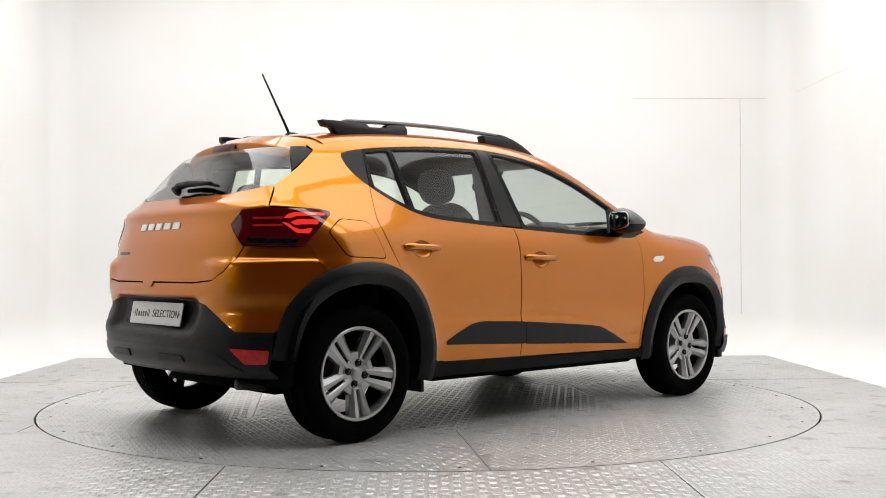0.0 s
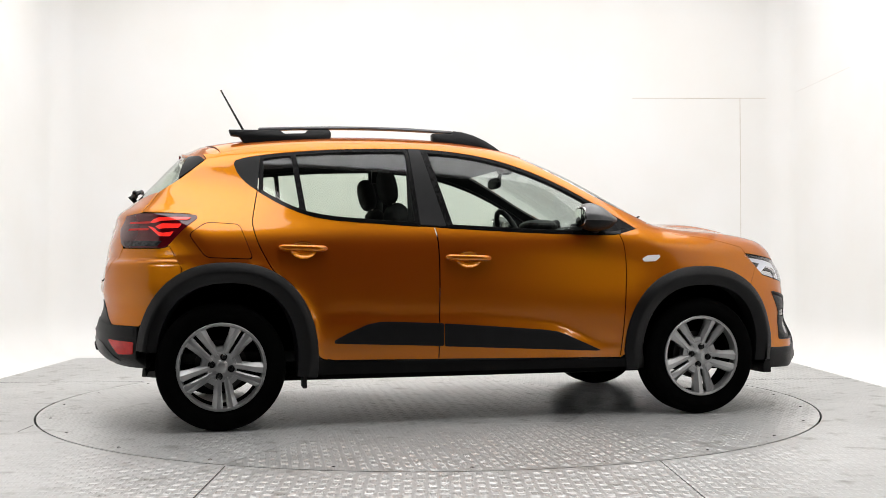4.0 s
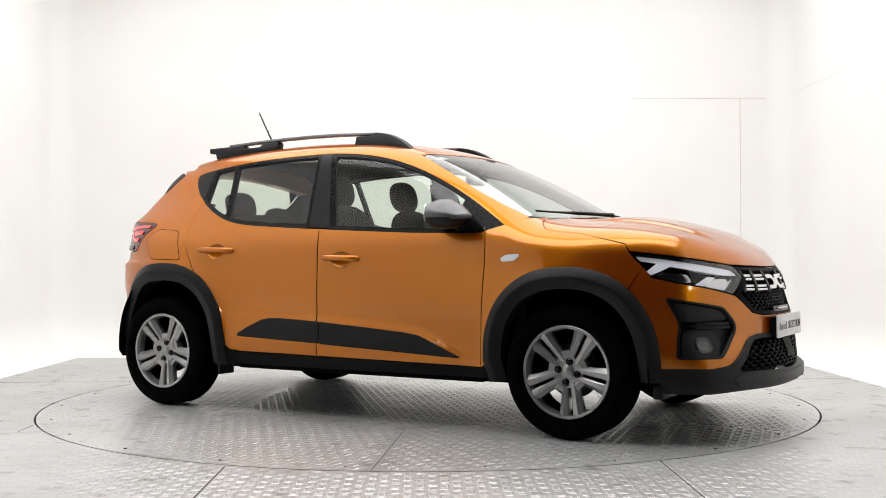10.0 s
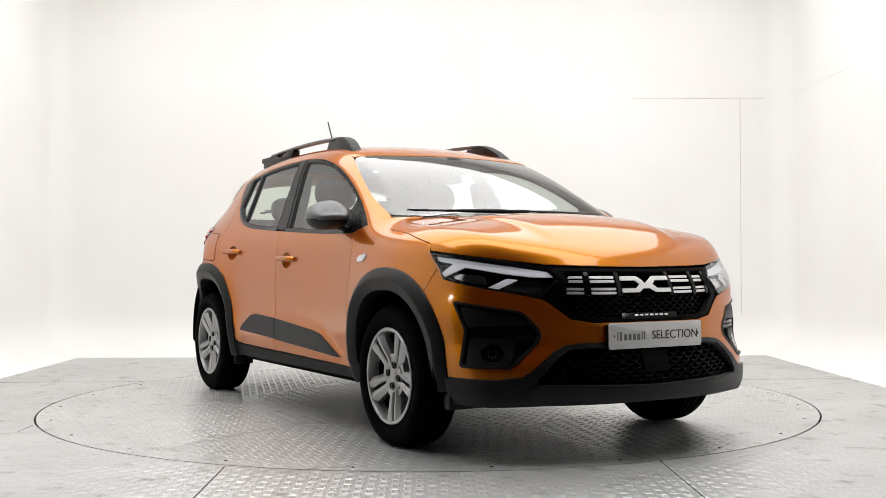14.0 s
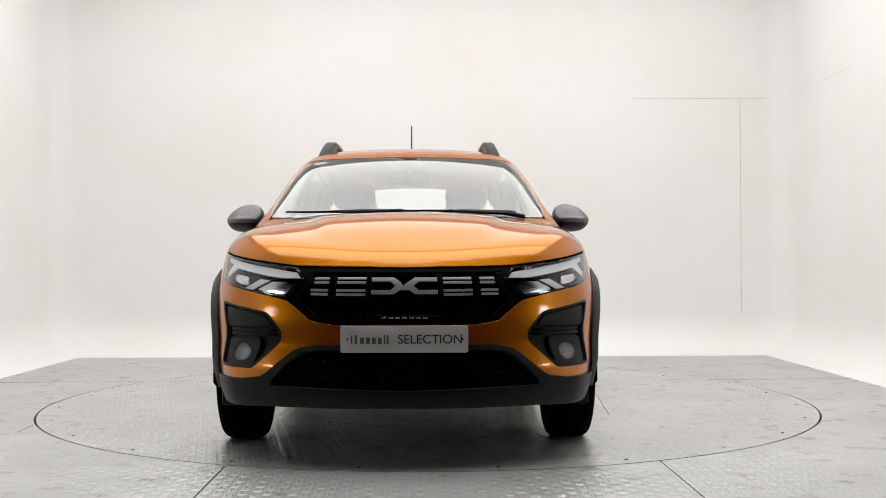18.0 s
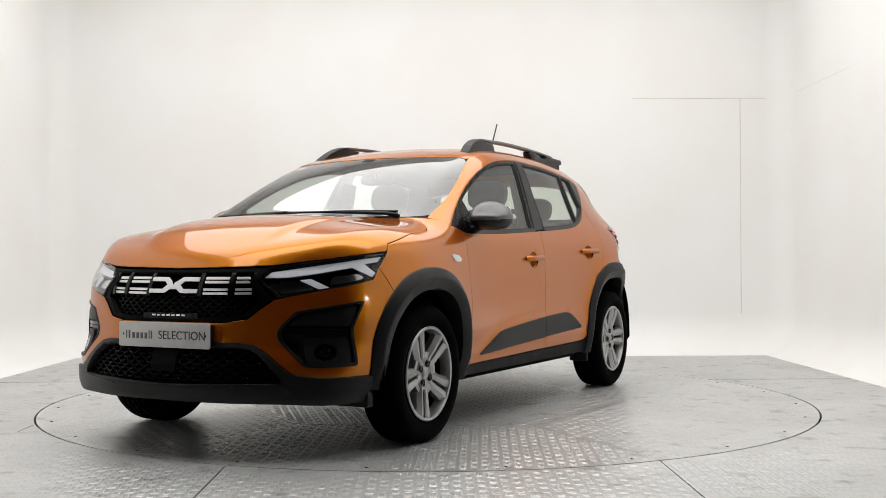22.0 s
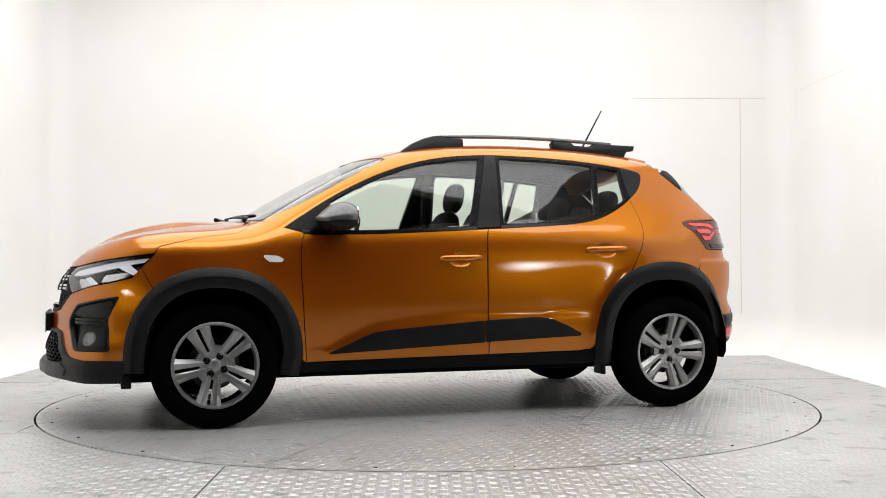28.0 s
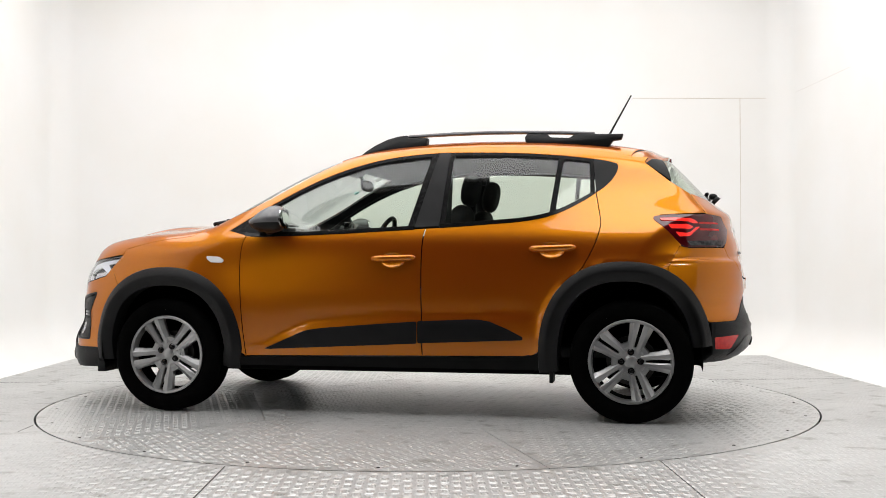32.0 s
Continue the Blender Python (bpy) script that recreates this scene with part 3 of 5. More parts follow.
slab("ground", -6.1, 6.1, -10.2, -3.6, -0.1, -0.002, CONCRETE, "dark concrete hall floor", "floor")

DISC_R, DISC_X, DISC_Y = 2.271, 0.018, 0.022


def floor_sheet():
    """The fixed floor: a rectangle with the turntable's round hole."""
    bm = bmesh.new()
    n = 128
    x0, x1, y0, y1 = FLOOR_X[0], FLOOR_X[1], -3.6, FLOOR_Y
    inner = [bm.verts.new((DISC_X + DISC_R * math.cos(2 * math.pi * i / n), DISC_Y + DISC_R * math.sin(2 * math.pi * i / n), 0)) for i in range(n)]
    low = [bm.verts.new((v.co.x, v.co.y, -0.06)) for v in inner]
    outer = []
    for i in range(n):
        a = 2 * math.pi * i / n
        c, s = math.cos(a), math.sin(a)
        k = min((x1 if c > 0 else x0) / c if abs(c) > 1e-6 else 99, (y1 if s > 0 else y0) / s if abs(s) > 1e-6 else 99)
        outer.append(bm.verts.new((c * k, s * k, 0)))
    for i in range(n):
        j = (i + 1) % n
        bm.faces.new((inner[i], outer[i], outer[j], inner[j]))
        bm.faces.new((low[i], inner[i], inner[j], low[j]))
    for cx, cy in ((x0, y0), (x0, y1), (x1, y0), (x1, y1)):
        near = sorted(outer, key=lambda v: (v.co.x - cx) ** 2 + (v.co.y - cy) ** 2)[:2]
        if (near[0].co - Vector((cx, cy, 0))).length > 1e-4:
            f = bm.faces.new((near[0], near[1], bm.verts.new((cx, cy, 0))))
    bmesh.ops.recalc_face_normals(bm, faces=bm.faces[:])
    for f in bm.faces:
        if abs(f.normal.z) > 0.9 and f.normal.z < 0:
            f.normal_flip()
    me = bpy.data.meshes.new("floor")
    bm.to_mesh(me)
    bm.free()
    me.materials.append(TREAD_DULL)
    return me


floor = tagged(new("floor", floor_sheet()), "worn grey aluminium tread plate floor round a turntable", "floor", kind="structure")



def within(q, line):
    """Which of the points q lie inside the outline."""
    ins = np.zeros(len(q), bool)
    for a, b in zip(line, np.roll(line, -1, 0)):
        if abs(b[1] - a[1]) > 1e-9:
            ins ^= ((a[1] > q[:, 1]) != (b[1] > q[:, 1])) & (q[:, 0] < a[0] + (q[:, 1] - a[1]) / (b[1] - a[1]) * (b[0] - a[0]))
    return ins


def tread_bars(name, low, high, keep, cell=0.046):
    """Raised grains of tread plate: pairs of pointed bars, each pair at right angles to its neighbours."""
    gx, gy = np.meshgrid(np.arange(low[0] + cell / 2, high[0], cell), np.arange(low[1] + cell / 2, high[1], cell))
    ii, jj = np.meshgrid(np.arange(gx.shape[1]), np.arange(gx.shape[0]))
    cen, odd = np.stack([gx.ravel(), gy.ravel()], 1), ((ii + jj) % 2).ravel()
    ok = np.ones(len(cen), bool)
    for dx, dy in ((-1, -1), (1, -1), (1, 1), (-1, 1)):
        ok &= keep(cen + np.array([dx, dy]) * cell * 0.32)
    cen, odd = cen[ok], odd[ok]
    rng = np.random.RandomState(len(cen))
    along, wide, high_ = 0.0205, 0.0064, 0.0019
    shape = np.array([(-along, 0, 0), (along, 0, 0), (-0.5 * along, -wide, 0), (0.5 * along, -wide, 0), (0.5 * along, wide, 0), (-0.5 * along, wide, 0), (-0.45 * along, 0, high_), (0.45 * along, 0, high_)])
    faces0 = [(2, 3, 7, 6), (4, 5, 6, 7), (0, 2, 6), (0, 6, 5), (1, 7, 3), (1, 4, 7)]
    blocks = []
    for side in (-1, 1):
        p = np.repeat(shape[None], len(cen), 0)
        p[:, :, 1] += side * cell * 0.25
        p[:, :, 2] *= (0.65 + 0.35 * rng.rand(len(cen)))[:, None]
        p[odd == 1] = p[odd == 1][:, :, [1, 0, 2]] * np.array([-1, 1, 1])
        p[:, :, :2] += cen[:, None, :]
        blocks.append(p)
    p = np.concatenate(blocks).reshape(-1, 3)
    faces = [tuple(8 * k + i for i in f) for k in range(len(p) // 8) for f in faces0]
    me = bpy.data.meshes.new(name)
    me.from_pydata(p.tolist(), [], faces)
    me.update()
    return me


tagged(part("tread", tread_bars("tread", (FLOOR_X[0], -3.55), (FLOOR_X[1], FLOOR_Y), lambda q: np.hypot(q[:, 0] - DISC_X, q[:, 1] - DISC_Y) > DISC_R + 0.012), TREAD_TOP, floor), kind="stuff")

# seams of the fixed plates
SEAM = surface("grimy_joint", (0.012, 0.011, 0.010), (0.03, 0.028, 0.026), (0.7, 0.9), 30)


def line_strip(name, a, b, width, z, parent, mat=None, lift=0.0015):
    """A thin grimy joint line between two points of the floor."""
    a, b = Vector((*a, z)), Vector((*b, z))
    d = b - a
    m = Matrix.Translation((a + b) / 2) @ Matrix.Rotation(math.atan2(d.y, d.x), 4, "Z")
    bm = box_bm(d.length, width, lift * 2, at=m)
    return part(name, bm, mat or SEAM, parent)


for a, b in (((0.983, -2.04), (0.988, -3.59)), ((-0.833, -2.105), (-0.83, -3.59)), ((-2.045, -0.952), (-2.042, -1.16)), ((-3.12, 1.075), (-2.02, 1.083)), ((2.03, 1.083), (3.05, 1.075))):
    line_strip("plate_joint", a, b, 0.004, 0.0, floor)

turntable = tagged(new("turntable", None), "round grey aluminium tread plate turntable set in the floor", "turntable")
GAP = 0.009
v, f = lathe([(0.0, -0.06), (DISC_R - GAP, -0.06), (DISC_R - GAP, -0.012), (0.0, -0.012)], 160, "Z")
part("deck", mesh_from("deck", v, f, [DARK], smooth=False), None, turntable)
HEX = [(1.20 * math.cos(math.radians(-5 + 60 * i)), 1.20 * math.sin(math.radians(-5 + 60 * i))) for i in range(6)]


def deck_plate(outline, turn):
    """One plate of the deck, its tread lying at its own angle."""
    cx, cy = sum(q[0] for q in outline) / len(outline), sum(q[1] for q in outline) / len(outline)
    pts = [((x - cx), (y - cy)) for x, y in outline]
    out = []
    m = len(pts)
    for i in range(m):
        a, b, c = (np.array(pts[(i + k) % m]) for k in (-1, 0, 1))
        n1, n2 = b - a, c - b
        n = np.array([-n1[1], n1[0]]) / max(np.linalg.norm(n1), 1e-9) + np.array([-n2[1], n2[0]]) / max(np.linalg.norm(n2), 1e-9)
        out.append(b + n / max(np.linalg.norm(n), 1e-9) * 0.0022)
    r = math.radians(turn)
    loc = [(math.cos(r) * x + math.sin(r) * y, -math.sin(r) * x + math.cos(r) * y) for x, y in out]
    plate = part("plate", to_mesh("plate", prism(loc, -0.010, 0.0, "xy"), TREAD, 0.5), None, turntable, "", pose(cx, cy, 0, 0, 0, turn))
    line = np.array(loc)
    tagged(part("tread", tread_bars("tread", line.min(0), line.max(0), lambda q: within(q, line)), TREAD_TOP, plate), kind="stuff")
    return plate


deck_plate(HEX, 41)
for i in range(6):
    a0 = math.radians(-5 + 60 * i)
    rim = [((DISC_R - GAP) * math.cos(a0 + math.radians(60) * k / 24), (DISC_R - GAP) * math.sin(a0 + math.radians(60) * k / 24)) for k in range(25)]
    deck_plate([HEX[i]] + rim + [HEX[(i + 1) % 6]], 26 + 60 * i + (45 if i % 2 else 0))
for i in range(24):
    a = math.radians(7 + 15 * i)
    v, f = lathe([(0.0, 0.003), (0.006, 0.0028), (0.009, 0.0)], 12, "Z")
    part("bolt", mesh_from("bolt", v, f, [SEAM]), None, turntable, "", pose((DISC_R - 0.085) * math.cos(a), (DISC_R - 0.085) * math.sin(a), 0))

# joints in the wall boards
WSEAM = surface("wall_joint", (0.56, 0.50, 0.42), (0.74, 0.71, 0.66), (0.7, 0.9), 2.2)
for name, x0, x1, y0, y1, z0, z1 in (("wall_joint", 1.94, WALL_X[1] - 0.20, WALL_Y - 0.002, WALL_Y, 2.385, 2.391), ("wall_joint", 2.952, 2.958, WALL_Y - 0.002, WALL_Y, 0.36, 2.385), ("wall_joint", WALL_X[1] - 0.002, WALL_X[1], 1.9, 3.15, 2.405, 2.4062)):
    part(name, box_bm(x1 - x0, y1 - y0, z1 - z0, at=pose((x0 + x1) / 2, (y0 + y1) / 2, (z0 + z1) / 2)), WSEAM, wall)

# ---------------- the car ----------------
car = tagged(new("car", None), "metallic orange crossover hatchback with black cladding and roof rails", "car")
CAR_OFF = Vector((0.0460, -0.1008, 0))
P2 = (ORANGE, DARK)

# lines that several pieces share (left side; x, z)


def arch(cx, cz, a, b, t0, t1, n=44, p=2.3):
    out = []
    for d in np.radians(np.linspace(t0, t1, n)):
        c, s = math.cos(d), math.sin(d)
        k = (abs(c) ** p + abs(s) ** p) ** (-1 / p)
        out.append((cx + a * c * k, cz + b * s * k))
    return out


def arch_f(da, t0=180, t1=0):
    return arch(1.302, 0.322, 0.447 + da, 0.493 + da, t0, t1)


def arch_r(da, t0=180, t1=0):
    return arch(-1.268, 0.330, 0.447 + da, 0.510 + da, t0, t1)


DOOR_B = [(-0.197, 1.033), (-0.183, 0.945), (-0.178, 0.737), (-0.184, 0.332)]
DOOR_F = [(0.838, 1.002), (0.858, 0.942), (0.864, 0.823), (0.857, 0.675), (0.847, 0.496), (0.832, 0.319)]
DOOR_R = [(-1.119, 1.218), (-1.142, 1.096), (-1.148, 1.036), (-1.124, 0.947), (-1.089, 0.873), (-1.044, 0.798), (-0.970, 0.724), (-0.911, 0.620), (-0.866, 0.531), (-0.842, 0.442), (-0.822, 0.382), (-0.785, 0.350), (-0.733, 0.338)]
SILL_LINE = [(0.948, 1.027), (0.819, 0.996), (0.699, 0.994), (0.400, 1.001), (0.100, 1.015), (-0.199, 1.030), (-0.499, 1.048), (-0.78, 1.072), (-0.954, 1.123), (-1.128, 1.223), (-1.203, 1.292), (-1.232, 1.355), (-1.222, 1.380)]
DRIP_LINE = [(-1.222, 1.380), (-1.157, 1.398), (-0.974, 1.425), (-0.668, 1.451), (-0.329, 1.462), (-0.205, 1.460), (-0.051, 1.448), (0.103, 1.424), (0.257, 1.384), (0.409, 1.329), (0.559, 1.260), (0.708, 1.178), (0.824, 1.106), (0.948, 1.027)]
belt = curve_through(SILL_LINE, 4)
drip = curve_through(DRIP_LINE, 4)
seam_b, seam_f, seam_r = (curve_through(q, 4) for q in (DOOR_B, DOOR_F, DOOR_R))


def between(line, a, b, up=0.0):
    """The stretch of a line from x = a to x = b, with ends worked out, in the order a to b."""
    xs = sorted(line, key=lambda q: q[0])
    lo, hi = min(a, b), max(a, b)
    at = lambda x: float(np.interp(x, [q[0] for q in xs], [q[1] for q in xs])) + up
    out = [(lo, at(lo))] + [(q[0], q[1] + up) for q in xs if lo + 0.006 < q[0] < hi - 0.006] + [(hi, at(hi))]
    return out if a < b else out[::-1]


def ring(cx, cz, rx, rz, n=28):
    return [(cx + rx * math.cos(2 * math.pi * i / n), cz + rz * math.sin(2 * math.pi * i / n)) for i in range(n)]


# doors, each with a dished hand recess
CUPS = ((-0.020, 0.856), (-0.893, 0.906))
front_door_out = between(belt, -0.196, 0.838) + seam_f[1:] + seam_b[::-1][:-1]
front_doors = pair("front_door", "side", front_door_out, P2, car, gap=0.0042, holes=[ring(*CUPS[0], 0.068, 0.046)], thick=0.010)
rear_door_out = between(belt, -1.118, -0.198) + seam_b[1:] + seam_r[::-1][:-1]
rear_doors = pair("rear_door", "side", rear_door_out, P2, car, gap=0.0042, holes=[ring(*CUPS[1], 0.068, 0.046)], thick=0.010)

BONNET_EDGE = curve_through([(1.125, 1.033), (1.185, 0.996), (1.366, 0.973), (1.577, 0.924)], 5)
fender_out = seam_f[::-1] + between(belt, 0.838, 0.948)[1:] + [(1.000, 1.052), (1.095, 1.066)] + BONNET_EDGE + [(1.600, 0.886), (1.640, 0.842), (1.665, 0.818), (1.60, 0.70)]
fender_out += [q for q in arch_f(-0.012)[::-1] if q[0] < 1.595 and q[1] > 0.34] + [(0.862, 0.34)]
fenders = pair("front_fender", "side", spec("side", fender_out), P2, car, gap=0.0020)

arch_q = [q for q in arch_r(-0.012)[::-1] if q[0] > -1.50 and q[1] > 0.37]
quarter_out = seam_r[:-3] + [(-0.812, 0.366)] + arch_q + [(-1.505, 0.83), (-1.562, 0.938), (-1.50, 1.003), (-1.432, 1.070), (-1.455, 1.088), ("B", 54.0, 1.093), ("B", 45.3, 1.100), ("B", 45.4, 1.139), ("B", 45.8, 1.209), ("B", 51.0, 1.277), ("B", 54.4, 1.333), ("B", 57.7, 1.386), ("B", 55.0, 1.416), ("t", -1.33, 0.575), ("t", -1.28, 0.575)]
quarter_out += [(-1.222, 1.381)] + [q for q in belt[::-1] if q[0] < -1.125]
quarters = pair("rear_quarter_panel", "side", spec("side", quarter_out), P2, car, gap=0.0024)

WS_SIDE = curve_through([(0.345, 0.583), (0.5, 0.628), (0.7, 0.674), (0.88, 0.700), (1.0, 0.706)], 4)
cant_line = [q for q in drip] + [(1.000, 1.050)] + [("t", 1.045, 0.712)] + [("t", *q) for q in WS_SIDE[::-1]] + [("t", x, 0.577) for x in np.linspace(0.3, -1.28, 24)]
pair("roof_side_rail", "side", spec("side", cant_line, 1), (ORANGE, CABIN), car)

roof_out = [(0.420 - 0.23 * y * y, y) for y in np.linspace(-0.57, 0.57, 21)] + [(x, 0.575) for x in np.linspace(0.33, -1.30, 22)] + [(-1.40 + 0.10 * abs(y / 0.57) ** 3, y) for y in np.linspace(0.56, -0.56, 23)] + [(x, -0.575) for x in np.linspace(-1.30, 0.33, 22)]
roof = panel("roof", "top", roof_out, (ORANGE, LINER), car, thick=0.035)

ws_out = [(0.432 - 0.23 * y * y, y) for y in np.linspace(-0.57, 0.57, 21)] + WS_SIDE[1:] + [(1.03 + 0.15 * (1 - (y / 0.7) ** 2), y) for y in np.linspace(0.69, -0.69, 25)] + [(a, -b) for a, b in WS_SIDE[:0:-1]]
windscreen = panel("windscreen", "top", ws_out, (WSGLASS, WSGLASS), car, "clear laminated windscreen", off=-0.004, thick=0.005, sheet=True)
windscreen.visible_shadow = False
TEAL = surface("teal_print", (0.05, 0.45, 0.40), (0.06, 0.50, 0.44), (0.4, 0.5), 20)
panel("sticker", "top", [(0.405, -0.535), (0.405, -0.47), (0.445, -0.47), (0.445, -0.54)], (WHITEB, WHITEB), windscreen, "small white paper label", off=-0.007, thick=0.001, sheet=True)
panel("sticker", "top", ring(0.60, -0.575, 0.016, 0.016, 14), (TEAL, TEAL), windscreen, "round teal sticker", off=-0.007, thick=0.001, sheet=True, step=0.01)
cowl_out = [(1.02 + 0.15 * (1 - (y / 0.7) ** 2), y) for y in np.linspace(-0.70, 0.70, 25)] + [(1.125 + 0.10 * (1 - (y / 0.7) ** 2), y) for y in np.linspace(0.70, -0.70, 25)]
panel("scuttle_panel", "top", cowl_out, (CLAD, DARK), car, "black plastic scuttle under the windscreen", off=-0.012, thick=0.02)

hood_half = [("s", 1.100, 1.066)] + [("s", x, z + 0.0012) for x, z in BONNET_EDGE] + [("s", 1.603, 0.889), ("F", 52.5, 0.887), ("F", 45, 0.870), ("F", 36.2, 0.850), ("F", 25.3, 0.828), ("F", 16.5, 0.823), ("F", 0.3, 0.819)]
hs = spec("top", hood_half, 3)
hood_out = [(1.095 + 0.115 * (1 - (y / 0.7) ** 2), y) for y in np.linspace(-0.66, 0.66, 17)] + hs + [(q[0], -q[1]) for q in hs[::-1]]
panel("bonnet", "top", hood_out, P2, car, gap=0.0015, thick=0.018, step=0.018)

# front bumper: the orange skin between lamps, grilles and lower guard
half = [(0, 0.582), (15.1, 0.581), (20.4, 0.597), (24.0, 0.650), (26.4, 0.680), (28, 0.687), (35, 0.714), (43, 0.739), (49, 0.766), ("s", 1.667, 0.815), ("s", 1.605, 0.70)]
half += [("s", *q) for q in arch_f(-0.012) if q[0] > 1.61 and q[1] > 0.40] + [(48.3, 0.356), (36, 0.354), (31.2, 0.366), (29.5, 0.385), (24.2, 0.470), (22, 0.490), (18.8, 0.500), (0, 0.503)]
FOG = [(46.3, 0.677), (31.0, 0.632), (27.8, 0.569), (27.0, 0.543), (27.3, 0.509), (33.2, 0.397), (44.4, 0.399), (43.3, 0.558)]
fog_l = rounded(FOG, 0.018, 4, 60)
front_bumper = panel("front_bumper", "front", both_ways(spec("front", half, 4)), P2, car, holes=[fog_l, [(-u, v) for u, v in fog_l]], thick=0.025)

LAMP = [(54.5, 0.884), (45, 0.866), (37, 0.845), (30, 0.830), (25, 0.821), (22.5, 0.770), (27, 0.691), (35, 0.719), (43, 0.744), (49, 0.771), (52.2, 0.838)]
head_lamps = pair("headlamp", "front", rounded(LAMP, 0.006, 3, 60), (BLACKGL, DARK), car, "clear LED headlamp in a black housing", off=-0.055, thick=0.02)
for k, s in ((0, 1), (1, -1)):
    h, fl = head_lamps[k], s < 0
    ln = panel("lens", "front", rounded(LAMP, 0.006, 3, 60), (CLEAR, CLEAR), h, "clear polycarbonate lens", off=0.001, thick=0.003, flip=fl, sheet=True)
    ln.visible_shadow = False
    # black rim that joins lens and housing
    inn = [(u + (40 - u) * 0.035, v + (0.785 - v) * 0.06) for u, v in LAMP]
    panel("bezel", "front", rounded(LAMP, 0.006, 3, 60), (BLACKGL, BLACKGL), h, off=-0.002, thick=0.052, holes=[rounded(inn, 0.005, 3, 60)], flip=fl)
    guide = [(52.0, 0.868), (45, 0.855), (37, 0.835), (30, 0.818), (25.2, 0.806), (23.8, 0.783), (28.5, 0.784), (35, 0.801), (40, 0.816), (44, 0.825), (49.6, 0.778), (50.6, 0.790), (47, 0.838), (51, 0.848)]
    panel("running_light", "front", guide, (DRL, CHROME), h, "white daytime light guide", off=-0.014, thick=0.018, flip=fl)
    panel("light_blade", "front", [(38.4, 0.733), (34.2, 0.775), (31.8, 0.770), (36.2, 0.727)], (DRL, CHROME), h, off=-0.016, thick=0.018, flip=fl)
    panel("reflector", "front", rounded([(33.5, 0.765), (25.5, 0.770), (24.4, 0.752), (27.6, 0.708), (35.0, 0.730)], 0.01, 4, 60), (CHROME, CHROME), h, off=-0.030, thick=0.02, flip=fl)
    panel("reflector", "front", rounded([(47.5, 0.805), (39.5, 0.795), (38.5, 0.752), (42, 0.758), (47, 0.779)], 0.01, 4, 60), (CHROME, CHROME), h, off=-0.034, thick=0.015, flip=fl)

# upper grille
GR = [(0, 0.813), (16, 0.816), (24.3, 0.819), (22.0, 0.766), (25.7, 0.686), (20.0, 0.604), (15.0, 0.588), (0, 0.587)]
grille = panel("grille", "front", both_ways(GR), (DARK, DARK), car, "black honeycomb grille with white bars", off=-0.06, thick=0.01)
inn = [(0, 0.802), (16, 0.804), (22.6, 0.806), (20.4, 0.766), (23.6, 0.690), (19.0, 0.616), (14.6, 0.604), (0, 0.603)]
panel("grille_frame", "front", both_ways(GR), (MESH, MESH), grille, off=-0.006, thick=0.055, holes=[both_ways(inn)])


def lattice(name, box, cell, keep, off, depth, mat, parent, label=""):
    """Honeycomb ribs over a stretch of the form's front."""
    verts, faces = [], []
    u0, u1, v0, v1 = box
    cu, cv = cell
    segs = []
    row, v = 0, v0
    while v < v1:
        u = u0 + (cu / 2 if row % 2 else 0)
        while u < u1:
            segs += [((u - cu * 0.30, v), (u + cu * 0.30, v)), ((u + cu * 0.30, v), (u + cu * 0.5, v + cv)), ((u - cu * 0.30, v), (u - cu * 0.5, v + cv))]
            u += cu
        row += 1
        v += cv
    segs = [s for s in segs if keep(*s[0]) and keep(*s[1])]
    a, b = lay("front", [s[0] for s in segs]), lay("front", [s[1] for s in segs])
    na, nb = gradient(a), gradient(b)
    for i in range(len(segs)):
        d = b[i] - a[i]
        w = np.cross(d, na[i])
        w = w / max(np.linalg.norm(w), 1e-9) * 0.0035
        k = len(verts)
        for p, n in ((a[i], na[i]), (b[i], nb[i])):
            o = p + n * off
            verts += [o - w, o + w, o + w - n * depth, o - w - n * depth]
        faces += [(k, k + 4, k + 5, k + 1), (k + 1, k + 5, k + 6, k + 2), (k + 3, k + 7, k + 4, k), (k, k + 1, k + 2, k + 3), (k + 7, k + 6, k + 5, k + 4)]
    return part(name, mesh_from(name, verts, faces, [mat], smooth=False), None, parent, label)


lattice("mesh", (-20, 20, 0.607, 0.71), (2.5, 0.0155), lambda u, v: abs(u) < 19.2 + (v - 0.616) * 40 and v > 0.604, -0.030, 0.02, MESH, grille)


def strip(u0, u1, v0, v1, mat, parent, name, off=-0.012, thick=0.02, slant=0.0, label=""):
    panel(name, "front", [(u0, v0), (u1, v0), (u1 + slant, v1), (u0, v1)], (mat, BLACKGL), parent, label, off=off, thick=thick, step=0.02)


for s in (1, -1):
    for v in (0.781, 0.763, 0.729, 0.711):
        strip(s * 8.6, s * 15.0, v - 0.0045, v + 0.0045, BRIGHT, grille, "grille_bar")
        out = 20.2 + (1.1 if v < 0.73 else 0.2)
        strip(s * 16.9, s * out, v - 0.0045, v + 0.0045, BRIGHT, grille, "grille_bar", slant=s * -0.3)
    for u in (7.7, 15.95, 21.6):
        strip(s * (u - 0.55), s * (u + 0.55), 0.700, 0.802, BLACKGL, grille, "grille_post", off=-0.008, thick=0.04)
